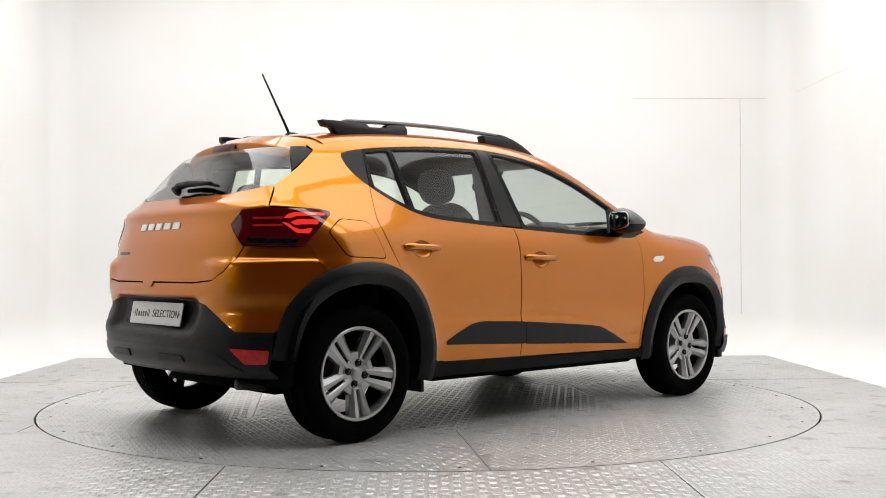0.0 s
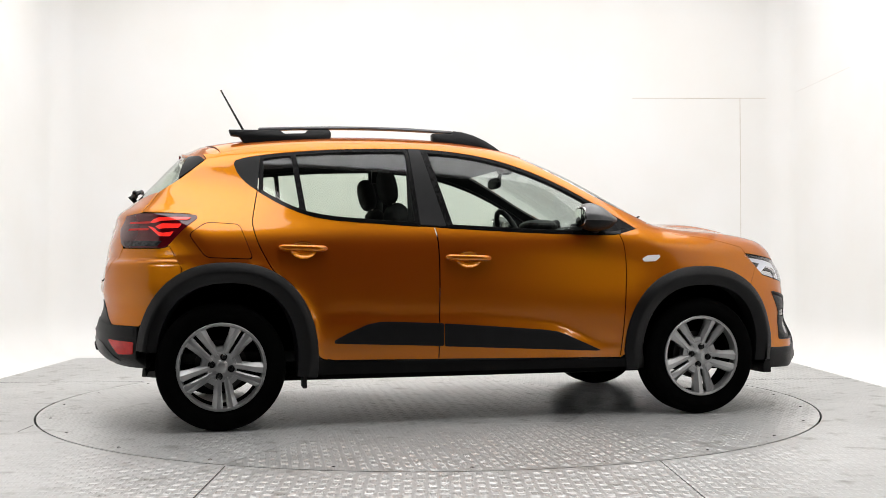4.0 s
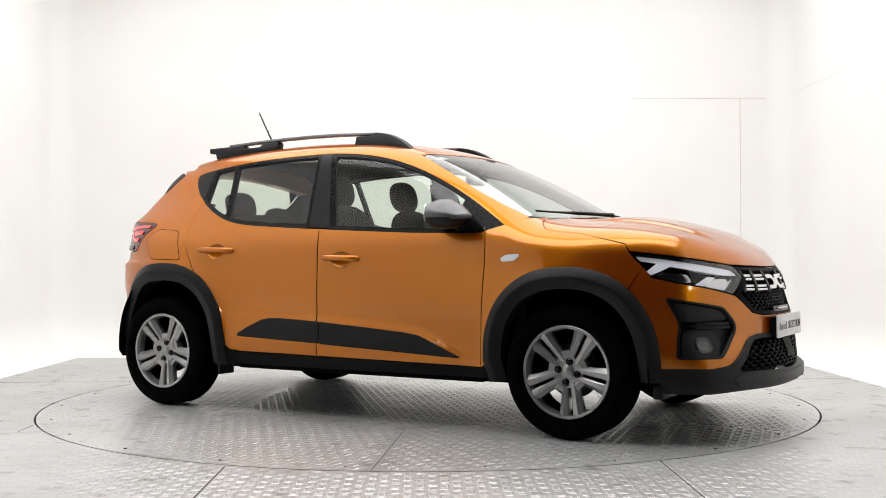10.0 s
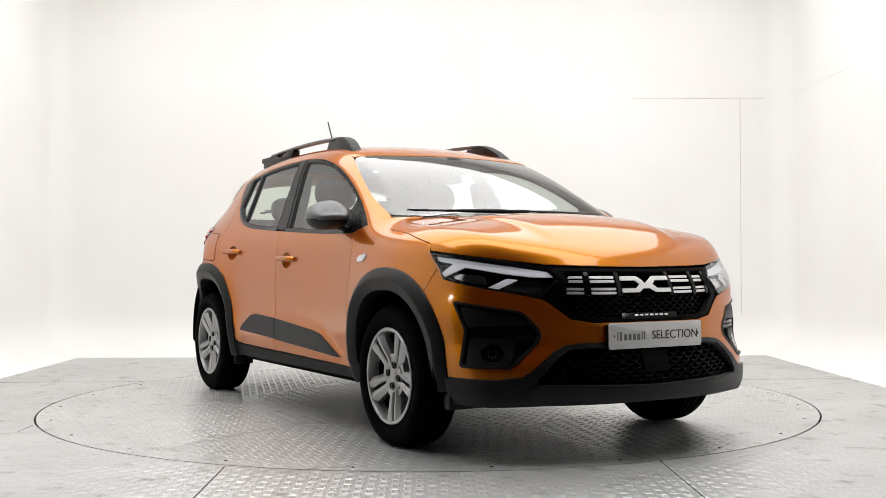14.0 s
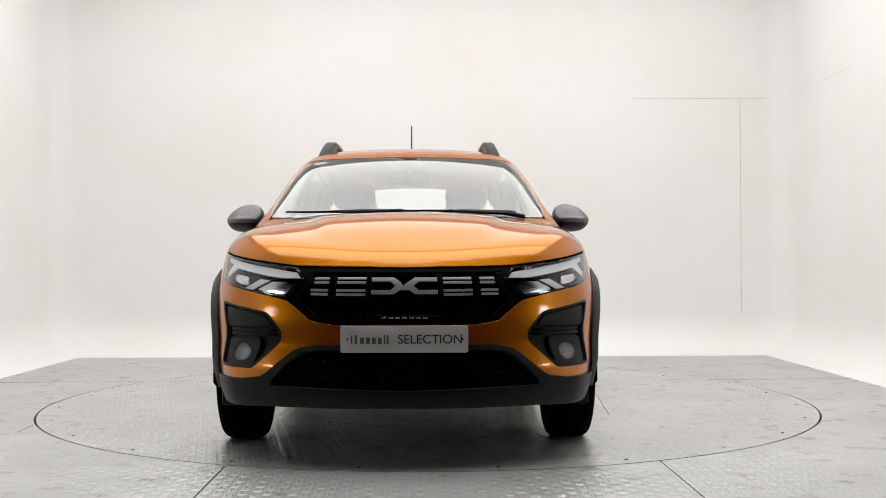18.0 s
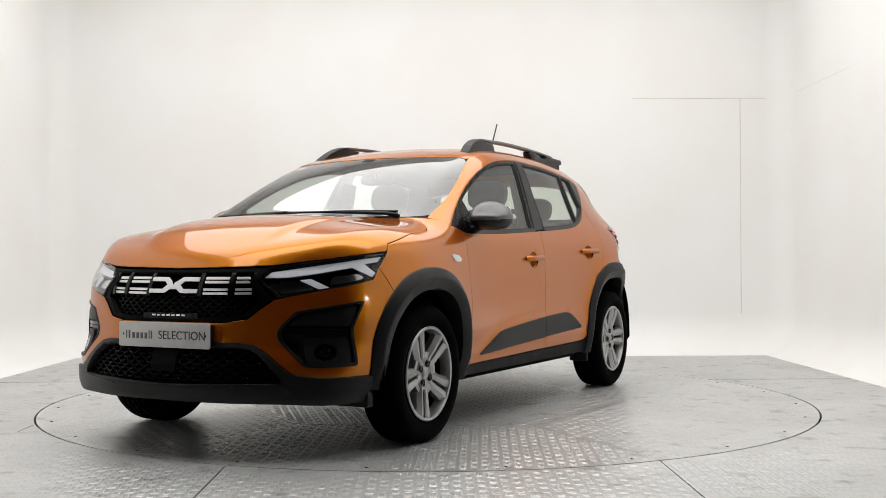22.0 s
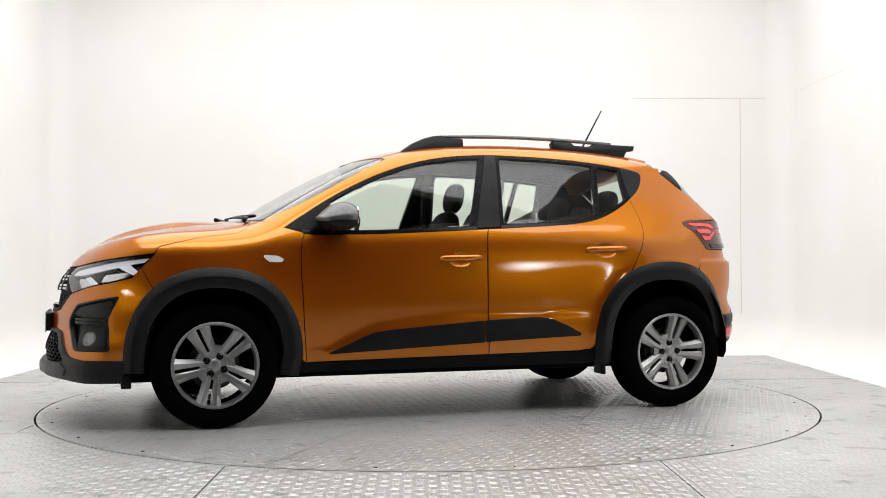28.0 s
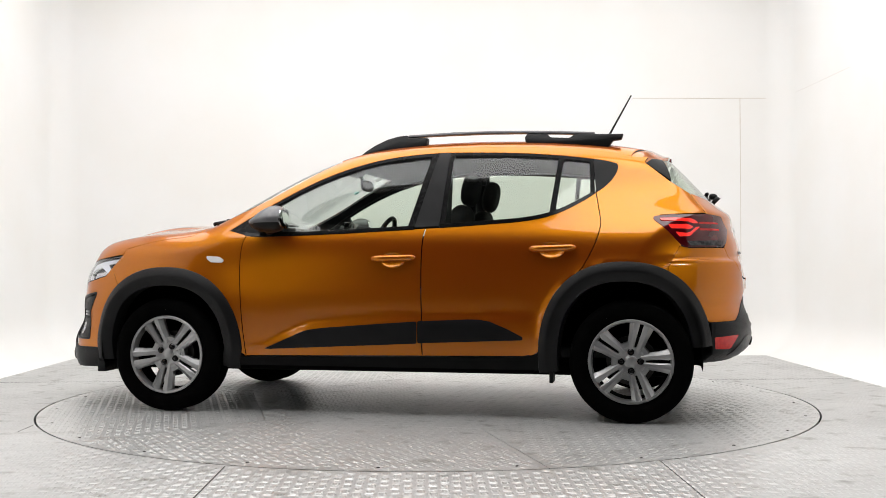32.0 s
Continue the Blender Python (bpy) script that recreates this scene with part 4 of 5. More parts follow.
# the emblem: two mirrored brackets, a plain shape
br = [(0.0, 0.738), (0.0, 0.752), (1.0, 0.762), (2.4, 0.779), (7.2, 0.779), (7.2, 0.763), (3.1, 0.763), (1.9, 0.745), (3.1, 0.727), (7.2, 0.727), (7.2, 0.711), (2.4, 0.711), (1.0, 0.728)]
emblem = panel("emblem", "front", [(u, v) for u, v in br] + [(-u, v) for u, v in br[::-1] if u > 0], (BRIGHT, BLACKGL), grille, "silver-white front emblem", off=-0.002, thick=0.016, step=0.02)
# model script along the grille's foot, as plain bars
for i in range(7):
    u = -4.35 + i * 1.45
    strip(u - 0.46, u + 0.46, 0.6095, 0.6155, BRIGHT, grille, "script_bar", off=0.0, thick=0.006)
strip(-8.0, 8.0, 0.598, 0.622, BLACKGL, grille, "script_panel", off=-0.006, thick=0.03)

# fog lamp boxes
fogs = pair("fog_lamp_surround", "front", fog_l, (CLAD, DARK), car, "black plastic fog lamp surround", off=-0.030, thick=0.012)
for k, fl in ((0, False), (1, True)):
    h = fogs[k]
    panel("lip", "front", fog_l, (CLAD, CLAD), h, off=0.003, thick=0.036, holes=[[(u + (36 - u) * 0.07, v + (0.54 - v) * 0.07) for u, v in fog_l]], flip=fl)
    panel("upper_blade", "front", rounded([(44.6, 0.655), (32.0, 0.618), (29.6, 0.575), (43.0, 0.568)], 0.012, 3, 60), (CLAD, CLAD), h, off=-0.006, thick=0.02, flip=fl, bow=0.004)
    for v in (0.556, 0.538):
        panel("slat", "front", [(42.5, v + 0.006), (28.6, v + 0.006), (28.4, v - 0.006), (42.5, v - 0.006)], (BLACKGL, CLAD), h, off=-0.010, thick=0.018, flip=fl)
    pod = rounded([(42.4, 0.520), (33.0, 0.524), (32.6, 0.500), (33.5, 0.410), (43.2, 0.410)], 0.02, 4, 60)
    panel("pod", "front", pod, (CLAD, CLAD), h, off=-0.008, thick=0.022, flip=fl, holes=[ring(37.3, 0.463, 2.55, 0.036)])
    panel("fog_lens", "front", ring(37.3, 0.463, 2.4, 0.034), (BLACKGL, DARK), h, "round clear fog lamp", off=-0.024, thick=0.01, flip=fl)
    panel("bowl_rim", "front", ring(37.3, 0.463, 1.75, 0.026), (LENSGREY, LENSGREY), h, off=-0.018, thick=0.008, flip=fl, holes=[ring(37.3, 0.463, 1.45, 0.0215, 20)], step=0.012)
    # added chrome discs of uneven size, standing in for glints in the dark lens
    for a, k in ((40, 1.0), (115, 0.6), (160, 0.8), (235, 0.7), (280, 1.0), (330, 0.6)):
        du, dv = 0.95 * math.cos(math.radians(a)), 0.014 * math.sin(math.radians(a))
        panel("glint_disc", "front", ring(37.3 + du, 0.463 + dv, 0.20 * k, 0.0052 * k, 8), (CHROME, CHROME), h, off=-0.017, thick=0.006, flip=fl, step=0.01)
    panel("fog_cover", "front", ring(37.3, 0.463, 2.5, 0.0355), (CLEAR, CLEAR), h, off=-0.009, thick=0.003, flip=fl).visible_shadow = False

# lower guard with its honeycomb intake and grey skid strip
half = [(0, 0.500), (18.8, 0.497), (22, 0.487), (24.0, 0.467), (29.2, 0.382), (31.0, 0.363), (36, 0.351), (48.3, 0.353)] + [("s", *q) for q in arch_f(-0.012) if q[0] > 1.61 and 0.335 < q[1] < 0.385] + [("s", 1.748, 0.262), (47, 0.245), (37, 0.243), (28, 0.250), (0, 0.254)]
hole = [(0, 0.482), (18.0, 0.480), (21.5, 0.470), (23.8, 0.440), (28.2, 0.352), (28.2, 0.330), (0, 0.316)]
guard = panel("lower_guard", "front", both_ways(spec("front", half, 4)), (CLAD, CLAD), car, "black textured lower bumper guard", off=0.012, thick=0.035, holes=[both_ways(hole)], step=0.03)
panel("intake_back", "front", both_ways(hole), (DARK, DARK), guard, off=-0.07, thick=0.01)
lattice("intake_mesh", (-28, 28, 0.318, 0.482), (3.2, 0.0185), lambda u, v: abs(u) < min(28.0, 28.2 - (v - 0.352) * 50) - 0.2 and 0.318 < v < 0.482, -0.016, 0.025, MESH, guard)
panel("sensor_cover", "front", [(-3.6, 0.468), (3.6, 0.468), (3.3, 0.372), (-3.3, 0.372)], (MESH, DARK), guard, off=-0.010, thick=0.02)
panel("skid_strip", "front", both_ways([(0, 0.306), (13.5, 0.306), (16.5, 0.315), (27.5, 0.328), (30.5, 0.30), (28.6, 0.270), (0, 0.266)]), (GREYPL, CLAD), guard, "dark grey skid strip", off=0.020, thick=0.02, bow=0.008)

# ---------------- the rear ----------------
TL = [(34.7, 1.014), (38.0, 1.081), (44.1, 1.090), (57.7, 1.086), (61.6, 1.080), (62.2, 1.066), (59.2, 1.009), (55.8, 0.938), (54.1, 0.917), (40.2, 0.920), (37.6, 0.946)]
gate_half = [(0, 0.752), (23.7, 0.752), (28, 0.756), (30.6, 0.764), (34.1, 0.803), (36.9, 0.854), (38.8, 0.915), (37.3, 0.944), (34.3, 1.014), (37.7, 1.084), (44.0, 1.094), (45.0, 1.097), (45.0, 1.139), (45.3, 1.204), (38.9, 1.184), (28.5, 1.163), (8, 1.161), (0, 1.161)]
tailgate = panel("tailgate", "back", both_ways(gate_half), P2, car, thick=0.03)
RG = [(0, 1.166), (8, 1.166), (28.5, 1.168), (38.9, 1.189), (45.6, 1.212), (50.3, 1.277), (48.6, 1.398), (36.6, 1.408), (20, 1.414), (0, 1.416)]
rear_glass = panel("rear_window", "back", both_ways(RG), (GLASS, GLASS), tailgate, "tinted rear window", off=-0.004, thick=0.004, sheet=True)
rear_glass.visible_shadow = False
pair("spoiler_fin", "back", [(50.5, 1.280), (54.1, 1.333), (57.2, 1.381), (54.0, 1.402), (48.9, 1.398)], (GREYPL, DARK), tailgate, "grey side fin beside the rear window", off=0.002, thick=0.03)


def spoiler_mesh():
    """The roof's overhang above the rear window: a curved lip with an upright rear face."""
    ys = np.linspace(-0.568, 0.568, 31)
    base = lay("top", np.stack([np.full(31, -1.30), ys], 1))[:, 2]
    verts, faces = [], []
    for y, z0 in zip(ys, base):
        k = abs(y) / 0.568
        xt, zt = -1.515 + 0.11 * k**3, 1.452 - 0.075 * k**2.2
        x0 = -1.27
        for x, z in ((x0, z0 + 0.0045 * (1 - k**4)), ((x0 + xt) / 2 - 0.02, (z0 + zt) / 2 + 0.013 - 0.016 * k**4), (xt + 0.03, zt + 0.006 - 0.008 * k**4), (xt + 0.004, zt), (xt, zt - 0.006), (xt + 0.012, zt - 0.046), (xt + 0.022, zt - 0.052), (xt + 0.10, zt - 0.050), (x0, z0 - 0.03)):
            verts.append((x, y, z))
    m = 9
    for i in range(30):
        for q in range(m - 1):
            faces.append((i * m + q, (i + 1) * m + q, (i + 1) * m + q + 1, i * m + q + 1))
    faces += [tuple(range(m)), tuple(30 * m + q for q in range(m))]
    me = mesh_from("spoiler", verts, faces, [ORANGE])
    bm = bmesh.new()
    bm.from_mesh(me)
    bmesh.ops.recalc_face_normals(bm, faces=bm.faces[:])
    bm.to_mesh(me)
    bm.free()
    return soft_normals(me, 0.5)


spoiler = part("spoiler", spoiler_mesh(), None, car, "body-coloured roof spoiler")
bl = prism(rounded([(-0.115, 1.412), (0.115, 1.412), (0.105, 1.441), (-0.105, 1.441)], 0.01, 4), -1.523, -1.49, "yz", 0.002)
part("brake_light", to_mesh("brake_light", bl, DEEPRED), None, spoiler, "dark red high brake light", pose(0.003, 0, 0.006))
# maker's name on the tailgate, as plain white bars, and the small model script
for i in range(5):
    u = -10.4 + i * 5.55
    panel("name_bar", "back", [(u - 1.75, 1.003), (u + 1.75, 1.003), (u + 1.75, 1.034), (u - 1.75, 1.034)], (WHITEB, WHITEB), tailgate, "white name bar", off=0.006, thick=0.007, step=0.05)
panel("script_bar", "back", [(18.5, 0.884), (26.5, 0.884), (26.5, 0.897), (18.5, 0.897)], (BARINK, BARINK), tailgate, off=0.004, thick=0.005, step=0.05)

tails = pair("tail_lamp", "back", rounded(TL, 0.008, 3, 60), (DEEPRED, DARK), car, "dark red tail lamp with bright red guides", off=0.004, thick=0.05, bow=0.006)
for k, fl in ((0, False), (1, True)):
    h = tails[k]
    for poly in ([(49.2, 1.041), (50.2, 1.058), (51.6, 1.066), (60.4, 1.064), (59.9, 1.052), (52.4, 1.050), (50.9, 1.041)],
                 [(51.0, 1.022), (52.9, 1.036), (58.6, 1.032), (58.0, 1.013), (53.8, 1.013), (52.3, 1.009)],
                 [(48.8, 1.023), (50.3, 1.018), (51.9, 0.997), (53.5, 0.989), (56.8, 0.996), (55.8, 0.972), (52.6, 0.974), (50.6, 1.001)]):
        panel("light_guide", "back", rounded(poly, 0.005, 3, 60), (REDLENS, DEEPRED), h, "bright red light guide", off=0.0125, thick=0.006, flip=fl, step=0.02)
    # dim inner runs of the guides
    for v in (1.046, 1.012):
        panel("inner_guide", "back", [(41.5, v), (49.0, v + 0.002), (49.0, v - 0.008), (41.2, v - 0.009)], (REFLECTOR, DEEPRED), h, off=0.0125, thick=0.005, flip=fl, step=0.02)
    panel("reverse_lens", "back", [(39.8, 0.952), (53.4, 0.948), (52.3, 0.926), (41.0, 0.926)], (LENSGREY, DARK), h, "smoked reversing lens", off=0.012, thick=0.006, flip=fl)

half = [(0, 0.746), (23.7, 0.746), (30.6, 0.758), (34.4, 0.799), (37.2, 0.85), (39.3, 0.914), (54.1, 0.911), (55.9, 0.93), ("s", -1.564, 0.936), ("s", -1.506, 0.83), ("s", -1.498, 0.812)]
half += [("s", *q) for q in arch_r(-0.012)[::-1] if q[0] < -1.50 and q[1] > 0.535] + [("s", -1.705, 0.53), (47.4, 0.527), (37.5, 0.533), (33, 0.591), (28.2, 0.648), (24, 0.667), (9, 0.676), (0, 0.677)]
rear_bumper = panel("rear_bumper", "back", both_ways(spec("back", half, 3)), P2, car, thick=0.025, step=0.016)
half = [(0, 0.674), (9, 0.673), (24, 0.663), (28.2, 0.644), (33, 0.587), (37.5, 0.529), (47.4, 0.523), ("s", -1.712, 0.526), ("s", -1.718, 0.36), (48.3, 0.315), (38.3, 0.318), (30.4, 0.322), (0, 0.325)]
rear_guard = panel("rear_guard", "back", both_ways(spec("back", half, 3)), (CLAD, CLAD), car, "black textured rear bumper guard", off=0.004, thick=0.04)
panel("ledge", "back", both_ways([(0, 0.528), (17.5, 0.528), (20, 0.560), (26, 0.560), (35, 0.53), (46, 0.515), (46, 0.472), (30, 0.486), (0, 0.492)]), (CLAD, CLAD), rear_guard, off=0.008, thick=0.02, bow=0.003)
panel("skid_strip", "back", both_ways([(0, 0.452), (28, 0.446), (32, 0.436), (39.5, 0.350), (36, 0.338), (0, 0.345)]), (GREYPL, CLAD), rear_guard, "dark grey skid strip", off=0.008, thick=0.02, bow=0.003)
for s in (1, -1):
    panel("vent", "back", rounded([(s * 9, 0.418), (s * 20.5, 0.415), (s * 21.5, 0.388), (s * 9, 0.388)], 0.008, 3, 60), (CLAD, DARK), rear_guard, off=0.018, thick=0.02)
pair("rear_reflector", "back", rounded([(36.3, 0.456), (46.0, 0.446), (45.6, 0.388), (40.2, 0.386)], 0.008, 3, 60), (REFLECTOR, DARK), rear_guard, "red bumper reflector", off=0.009, thick=0.02)

# dark shut line and the release button under the tailgate; brackets behind the bumper's upper ends
panel("shut_line", "back", both_ways([(0, 0.7525), (23.7, 0.7525), (30.0, 0.762), (30.0, 0.757), (23.7, 0.7455), (0, 0.7455)]), (DARK, DARK), tailgate, off=0.0015, thick=0.01)
panel("release_button", "back", rounded([(-3.0, 0.752), (3.0, 0.752), (2.6, 0.728), (-2.6, 0.728)], 0.006, 3, 60), (ORANGE, DARK), tailgate, off=0.007, thick=0.012)
pair("bumper_bracket", "side", [(-1.60, 0.92), (-1.44, 0.92), (-1.40, 0.79), (-1.56, 0.74)], P2, car, off=-0.007, thick=0.01)

# ---------------- windows ----------------
GF = between(drip, -0.200, 0.69, -0.020) + [(0.675, 1.120), (0.628, 1.018)] + between(belt, 0.60, -0.095, 0.020)
ff_out = between(belt, -0.128, 0.944) + between(drip, 0.942, -0.236, -0.002)
pair("window_frame", "side", ff_out, (SATIN, CABIN), front_doors, "black window surround", off=-0.003, thick=0.028, holes=[GF])
for k, fl in ((0, False), (1, True)):
    panel("window_pane", "side", GF, (GLASS, GLASS), front_doors[k], "green-tinted side window", off=-0.014, thick=0.004, sheet=True, flip=fl).visible_shadow = False
    panel("weatherstrip", "side", between(belt, -0.13, 0.85, -0.004) + between(belt, 0.85, -0.13, 0.014), (BLACKGL, BLACKGL), front_doors[k], off=0.003, thick=0.012, flip=fl)
GR1 = [(-0.912, 1.414)] + between(drip, -0.90, -0.330, -0.018) + [(-0.322, 1.430), (-0.296, 1.066)] + between(belt, -0.31, -0.872, 0.020)
GR2 = [(-1.083, 1.388)] + between(drip, -1.07, -0.950, -0.019) + [(-0.936, 1.40), (-0.902, 1.135)] + between(belt, -0.910, -1.088, 0.020)
rf_out = between(belt, -1.112, -0.274) + between(drip, -0.307, -1.096, -0.002)
pair("window_frame", "side", rf_out, (SATIN, CABIN), rear_doors, "black window surround", off=-0.003, thick=0.028, holes=[GR1, GR2])
for k, fl in ((0, False), (1, True)):
    panel("window_pane", "side", GR1, (GLASS, GLASS), rear_doors[k], "green-tinted side window", off=-0.014, thick=0.004, sheet=True, flip=fl).visible_shadow = False
    panel("quarter_pane", "side", GR2, (GLASS, GLASS), rear_doors[k], off=-0.014, thick=0.004, sheet=True, flip=fl).visible_shadow = False
    panel("weatherstrip", "side", between(belt, -1.10, -0.276, -0.004) + between(belt, -0.276, -1.10, 0.014), (BLACKGL, BLACKGL), rear_doors[k], off=0.003, thick=0.012, flip=fl)
pair("pillar_trim", "side", [(-0.303, 1.458), (-0.240, 1.457), (-0.132, 1.034), (-0.270, 1.042)], (GREYPL, CABIN), car, "satin black pillar trim", off=0.0005, thick=0.03)
pair("pillar_trim", "side", [q for q in belt[::-1] if q[0] < -1.122] + [(-1.118, 1.235), (-1.100, 1.404)] + between(drip, -1.12, -1.216, -0.002), (GREYPL, CABIN), car, "satin black pillar trim", off=-0.001, thick=0.03)

# ---------------- side cladding ----------------
pair("sill_guard", "side", [(-0.88, 0.385), (-0.835, 0.372), (-0.80, 0.348), (-0.735, 0.331), (-0.55, 0.328), (0.0, 0.322), (0.72, 0.314), (0.84, 0.314), (0.90, 0.335), (0.905, 0.268), (0.83, 0.268), (-0.35, 0.266), (-0.78, 0.266), (-0.88, 0.268)], (SILLPL, CLAD), car, "black textured sill guard", off=0.002, thick=0.05, bow=0.003)
CF = [(-0.1545, 0.520), (0.10, 0.502), (0.38, 0.480), (0.47, 0.468), (0.53, 0.445), (0.718, 0.363), (0.69, 0.362), (-0.1545, 0.402)]
CR = [(-0.734, 0.441), (-0.66, 0.480), (-0.56, 0.522), (-0.50, 0.532), (-0.44, 0.533), (-0.1605, 0.521), (-0.1605, 0.404), (-0.734, 0.427)]
for k, fl in ((0, False), (1, True)):
    panel("door_guard", "side", rounded(CF, 0.008, 3), (CLAD, CLAD), front_doors[k], "black door guard", off=0.006, thick=0.012, bow=0.008, flip=fl)
    panel("door_guard", "side", rounded(CR, 0.008, 3), (CLAD, CLAD), rear_doors[k], "black door guard", off=0.006, thick=0.012, bow=0.008, flip=fl)


def flare(name, line, cx, cz, parent, width=0.100):
    """An arch guard: a ribbon along the arch, its section turned out from the body and back into the wheel house."""
    prof = [(0.004, 0.001), (0.001, 0.008), (-0.006, 0.012), (-0.040, 0.029), (-0.046, 0.030), (-0.054, 0.028), (-width + 0.006, 0.010), (-width, 0.005), (-width, -0.04), (-width + 0.004, -0.07)]
    pts = np.array(line)
    t = np.gradient(pts, axis=0)
    t /= np.linalg.norm(t, axis=1, keepdims=True)
    out = np.stack([t[:, 1], -t[:, 0]], 1)
    out *= np.sign(((pts - np.array([cx, cz])) * out).sum(1))[:, None]
    verts, faces = [], []
    m = len(prof)
    base = lay("side", pts)
    n = gradient(base)
    n[:, 2] *= 0.3
    n /= np.linalg.norm(n, axis=1, keepdims=True)
    near = {r: lay("side", pts + out * r) for r, _ in prof}
    for i in range(len(pts)):
        for r, o in prof:
            q = pts[i] + out[i] * r
            verts.append((q[0] + n[i][0] * o, near[r][i][1] + n[i][1] * o, q[1]))
    for i in range(len(pts) - 1):
        for k in range(m - 1):
            faces.append((i * m + k, i * m + k + 1, (i + 1) * m + k + 1, (i + 1) * m + k))
    for e in (0, len(pts) - 1):
        faces.append(tuple(e * m + k for k in range(m)))
    me = mesh_from(name, verts, faces, [CLAD])
    bm = bmesh.new()
    bm.from_mesh(me)
    bmesh.ops.recalc_face_normals(bm, faces=bm.faces[:])
    bm.to_mesh(me)
    bm.free()
    return twins(name, soft_normals(me, 0.5), parent, "black textured wheel arch guard")


flare("arch_guard", [(0.876, 0.250), (0.872, 0.285)] + [q for q in arch_f(0.0) if q[1] > 0.325] + [(1.750, 0.29)], 1.302, 0.322, car)
flare("arch_guard", [q for q in arch_r(0.0) if q[1] > 0.335 and not (q[0] < -1.5 and q[1] < 0.40)] + [(-0.822, 0.29), (-0.825, 0.255)], -1.268, 0.330, car)

# ---------------- handles, mirrors, rails, small fittings ----------------
for cup, doors in zip(CUPS, (front_doors, rear_doors)):
    base = lay("side", [cup])[0]
    n = gradient(base[None])[0]
    # the dished recess behind the grip
    faces = []
    js, ii = np.repeat(np.arange(7), 28) / 6, np.tile(np.arange(28), 7) * 2 * np.pi / 28
    rr = np.maximum(np.cos(js * np.pi / 2), 0.02)
    verts = lay("side", np.stack([cup[0] + 0.072 * np.cos(ii) * rr, cup[1] + 0.050 * np.sin(ii) * rr], 1))
    verts[:, 1] -= 0.0012 + 0.030 * np.sin(js * np.pi / 2)
    for j in range(6):
        for i in range(28):
            k = (i + 1) % 28
            faces.append((j * 28 + i, j * 28 + k, (j + 1) * 28 + k, (j + 1) * 28 + i))
    twins("handle_recess", mesh_from("handle_recess", verts, faces, [ORANGE]), doors)
    line, rad = [], []
    grip = lay("side", [(cup[0] - 0.122 + 0.238 * i / 16, cup[1] + 0.013 - 0.006 * i / 16) for i in range(17)])
    for i in range(17):
        s, q = i / 16, grip[i]
        lift = 0.030 * min(1, 5 * min(s + 0.02, 1.02 - s)) ** 0.6
        line.append((q[0], q[1] + lift - 0.006, q[2]))
        rad.append(0.0165 if 0.03 < s < 0.97 else 0.010)
    v, f = tube(line, rad, 12, 1.0)
    hd = twins("door_handle", soft_normals(mesh_from("door_handle", v, f, [ORANGE]), 0.9), doors, "body-coloured door handle")

# door mirrors
body = blob(0.686, 0.885, 1.088, 0.108, 0.100, 0.081, 2.6, 36, 24)
for v in body.verts:
    out, ahead = min(max((v.co.y - 0.80) / 0.185, 0), 1), min(max((v.co.x - 0.610) / 0.165, 0), 1)
    # the shell falls off towards its front and its outer end
    if v.co.z > 1.060:
        v.co.z = 1.060 + (v.co.z - 1.060) * (1 - 0.62 * ahead**2.2) * (1 - 0.42 * out**2.5)
    else:
        v.co.z = 1.060 + (v.co.z - 1.060) * (1 - 0.25 * ahead**2)
    v.co.x += -0.028 * out * out
    if v.co.x < 0.598 - 0.02 * out:
        v.co.x = 0.598 - 0.02 * out
bmesh.ops.bisect_plane(body, geom=body.verts[:] + body.edges[:] + body.faces[:], plane_co=(0, 0, 1.062), plane_no=(0.06, 0, 1))
me = bpy.data.meshes.new("mirror_shell")
body.to_mesh(me)
body.free()
me.materials.append(MIRRORGREY)
me.materials.append(CLAD)
for p in me.polygons:
    p.material_index = 1 if p.center.z + 0.06 * p.center.x < 1.062 + 0.04 - 0.0 or p.center.x < 0.585 else 0
soft_normals(me, 0.7)
mirrors = twins("door_mirror", me, car, "grey and black door mirror")
v, f = tube([(0.705, 0.765, 1.010), (0.70, 0.800, 1.014), (0.69, 0.84, 1.030), (0.68, 0.87, 1.05)], [0.030, 0.026, 0.026, 0.03], 14, 0.7)
twins("mirror_arm", mesh_from("mirror_arm", v, f, [CLAD]), mirrors)
bm = prism(rounded([(0.812, 1.135), (0.955, 1.135), (0.962, 1.045), (0.83, 1.025)], 0.03, 5), 0.581, 0.589, "yz", 0.0015)
glass_me = to_mesh("mirror_glass", bm, surface("mirror_silver", (0.85, 0.86, 0.87), (0.88, 0.89, 0.9), (0.01, 0.03), 3, metal=1.0))
twins("mirror_glass", glass_me, mirrors, "silvered mirror glass")

# side repeaters and filler flap
pair("side_repeater", "side", rounded([(0.955, 0.858), (0.985, 0.876), (1.056, 0.880), (1.058, 0.868), (1.03, 0.846), (0.965, 0.844)], 0.006, 3), (WHITEB, DARK), fenders, "clear white side indicator", off=0.005, thick=0.01, bow=0.004, step=0.015)
FLAP = rounded([(-1.459, 0.983), (-1.374, 1.043), (-1.215, 1.033), (-1.150, 0.862), (-1.377, 0.870)], 0.025, 4)
panel("filler_flap", "side", FLAP, P2, quarters[1], "body-coloured fuel filler flap", off=0.0025, thick=0.006, flip=True)
seam = [((u + 1.30) * 1.036 - 1.30, (v - 0.955) * 1.05 + 0.955) for u, v in FLAP]
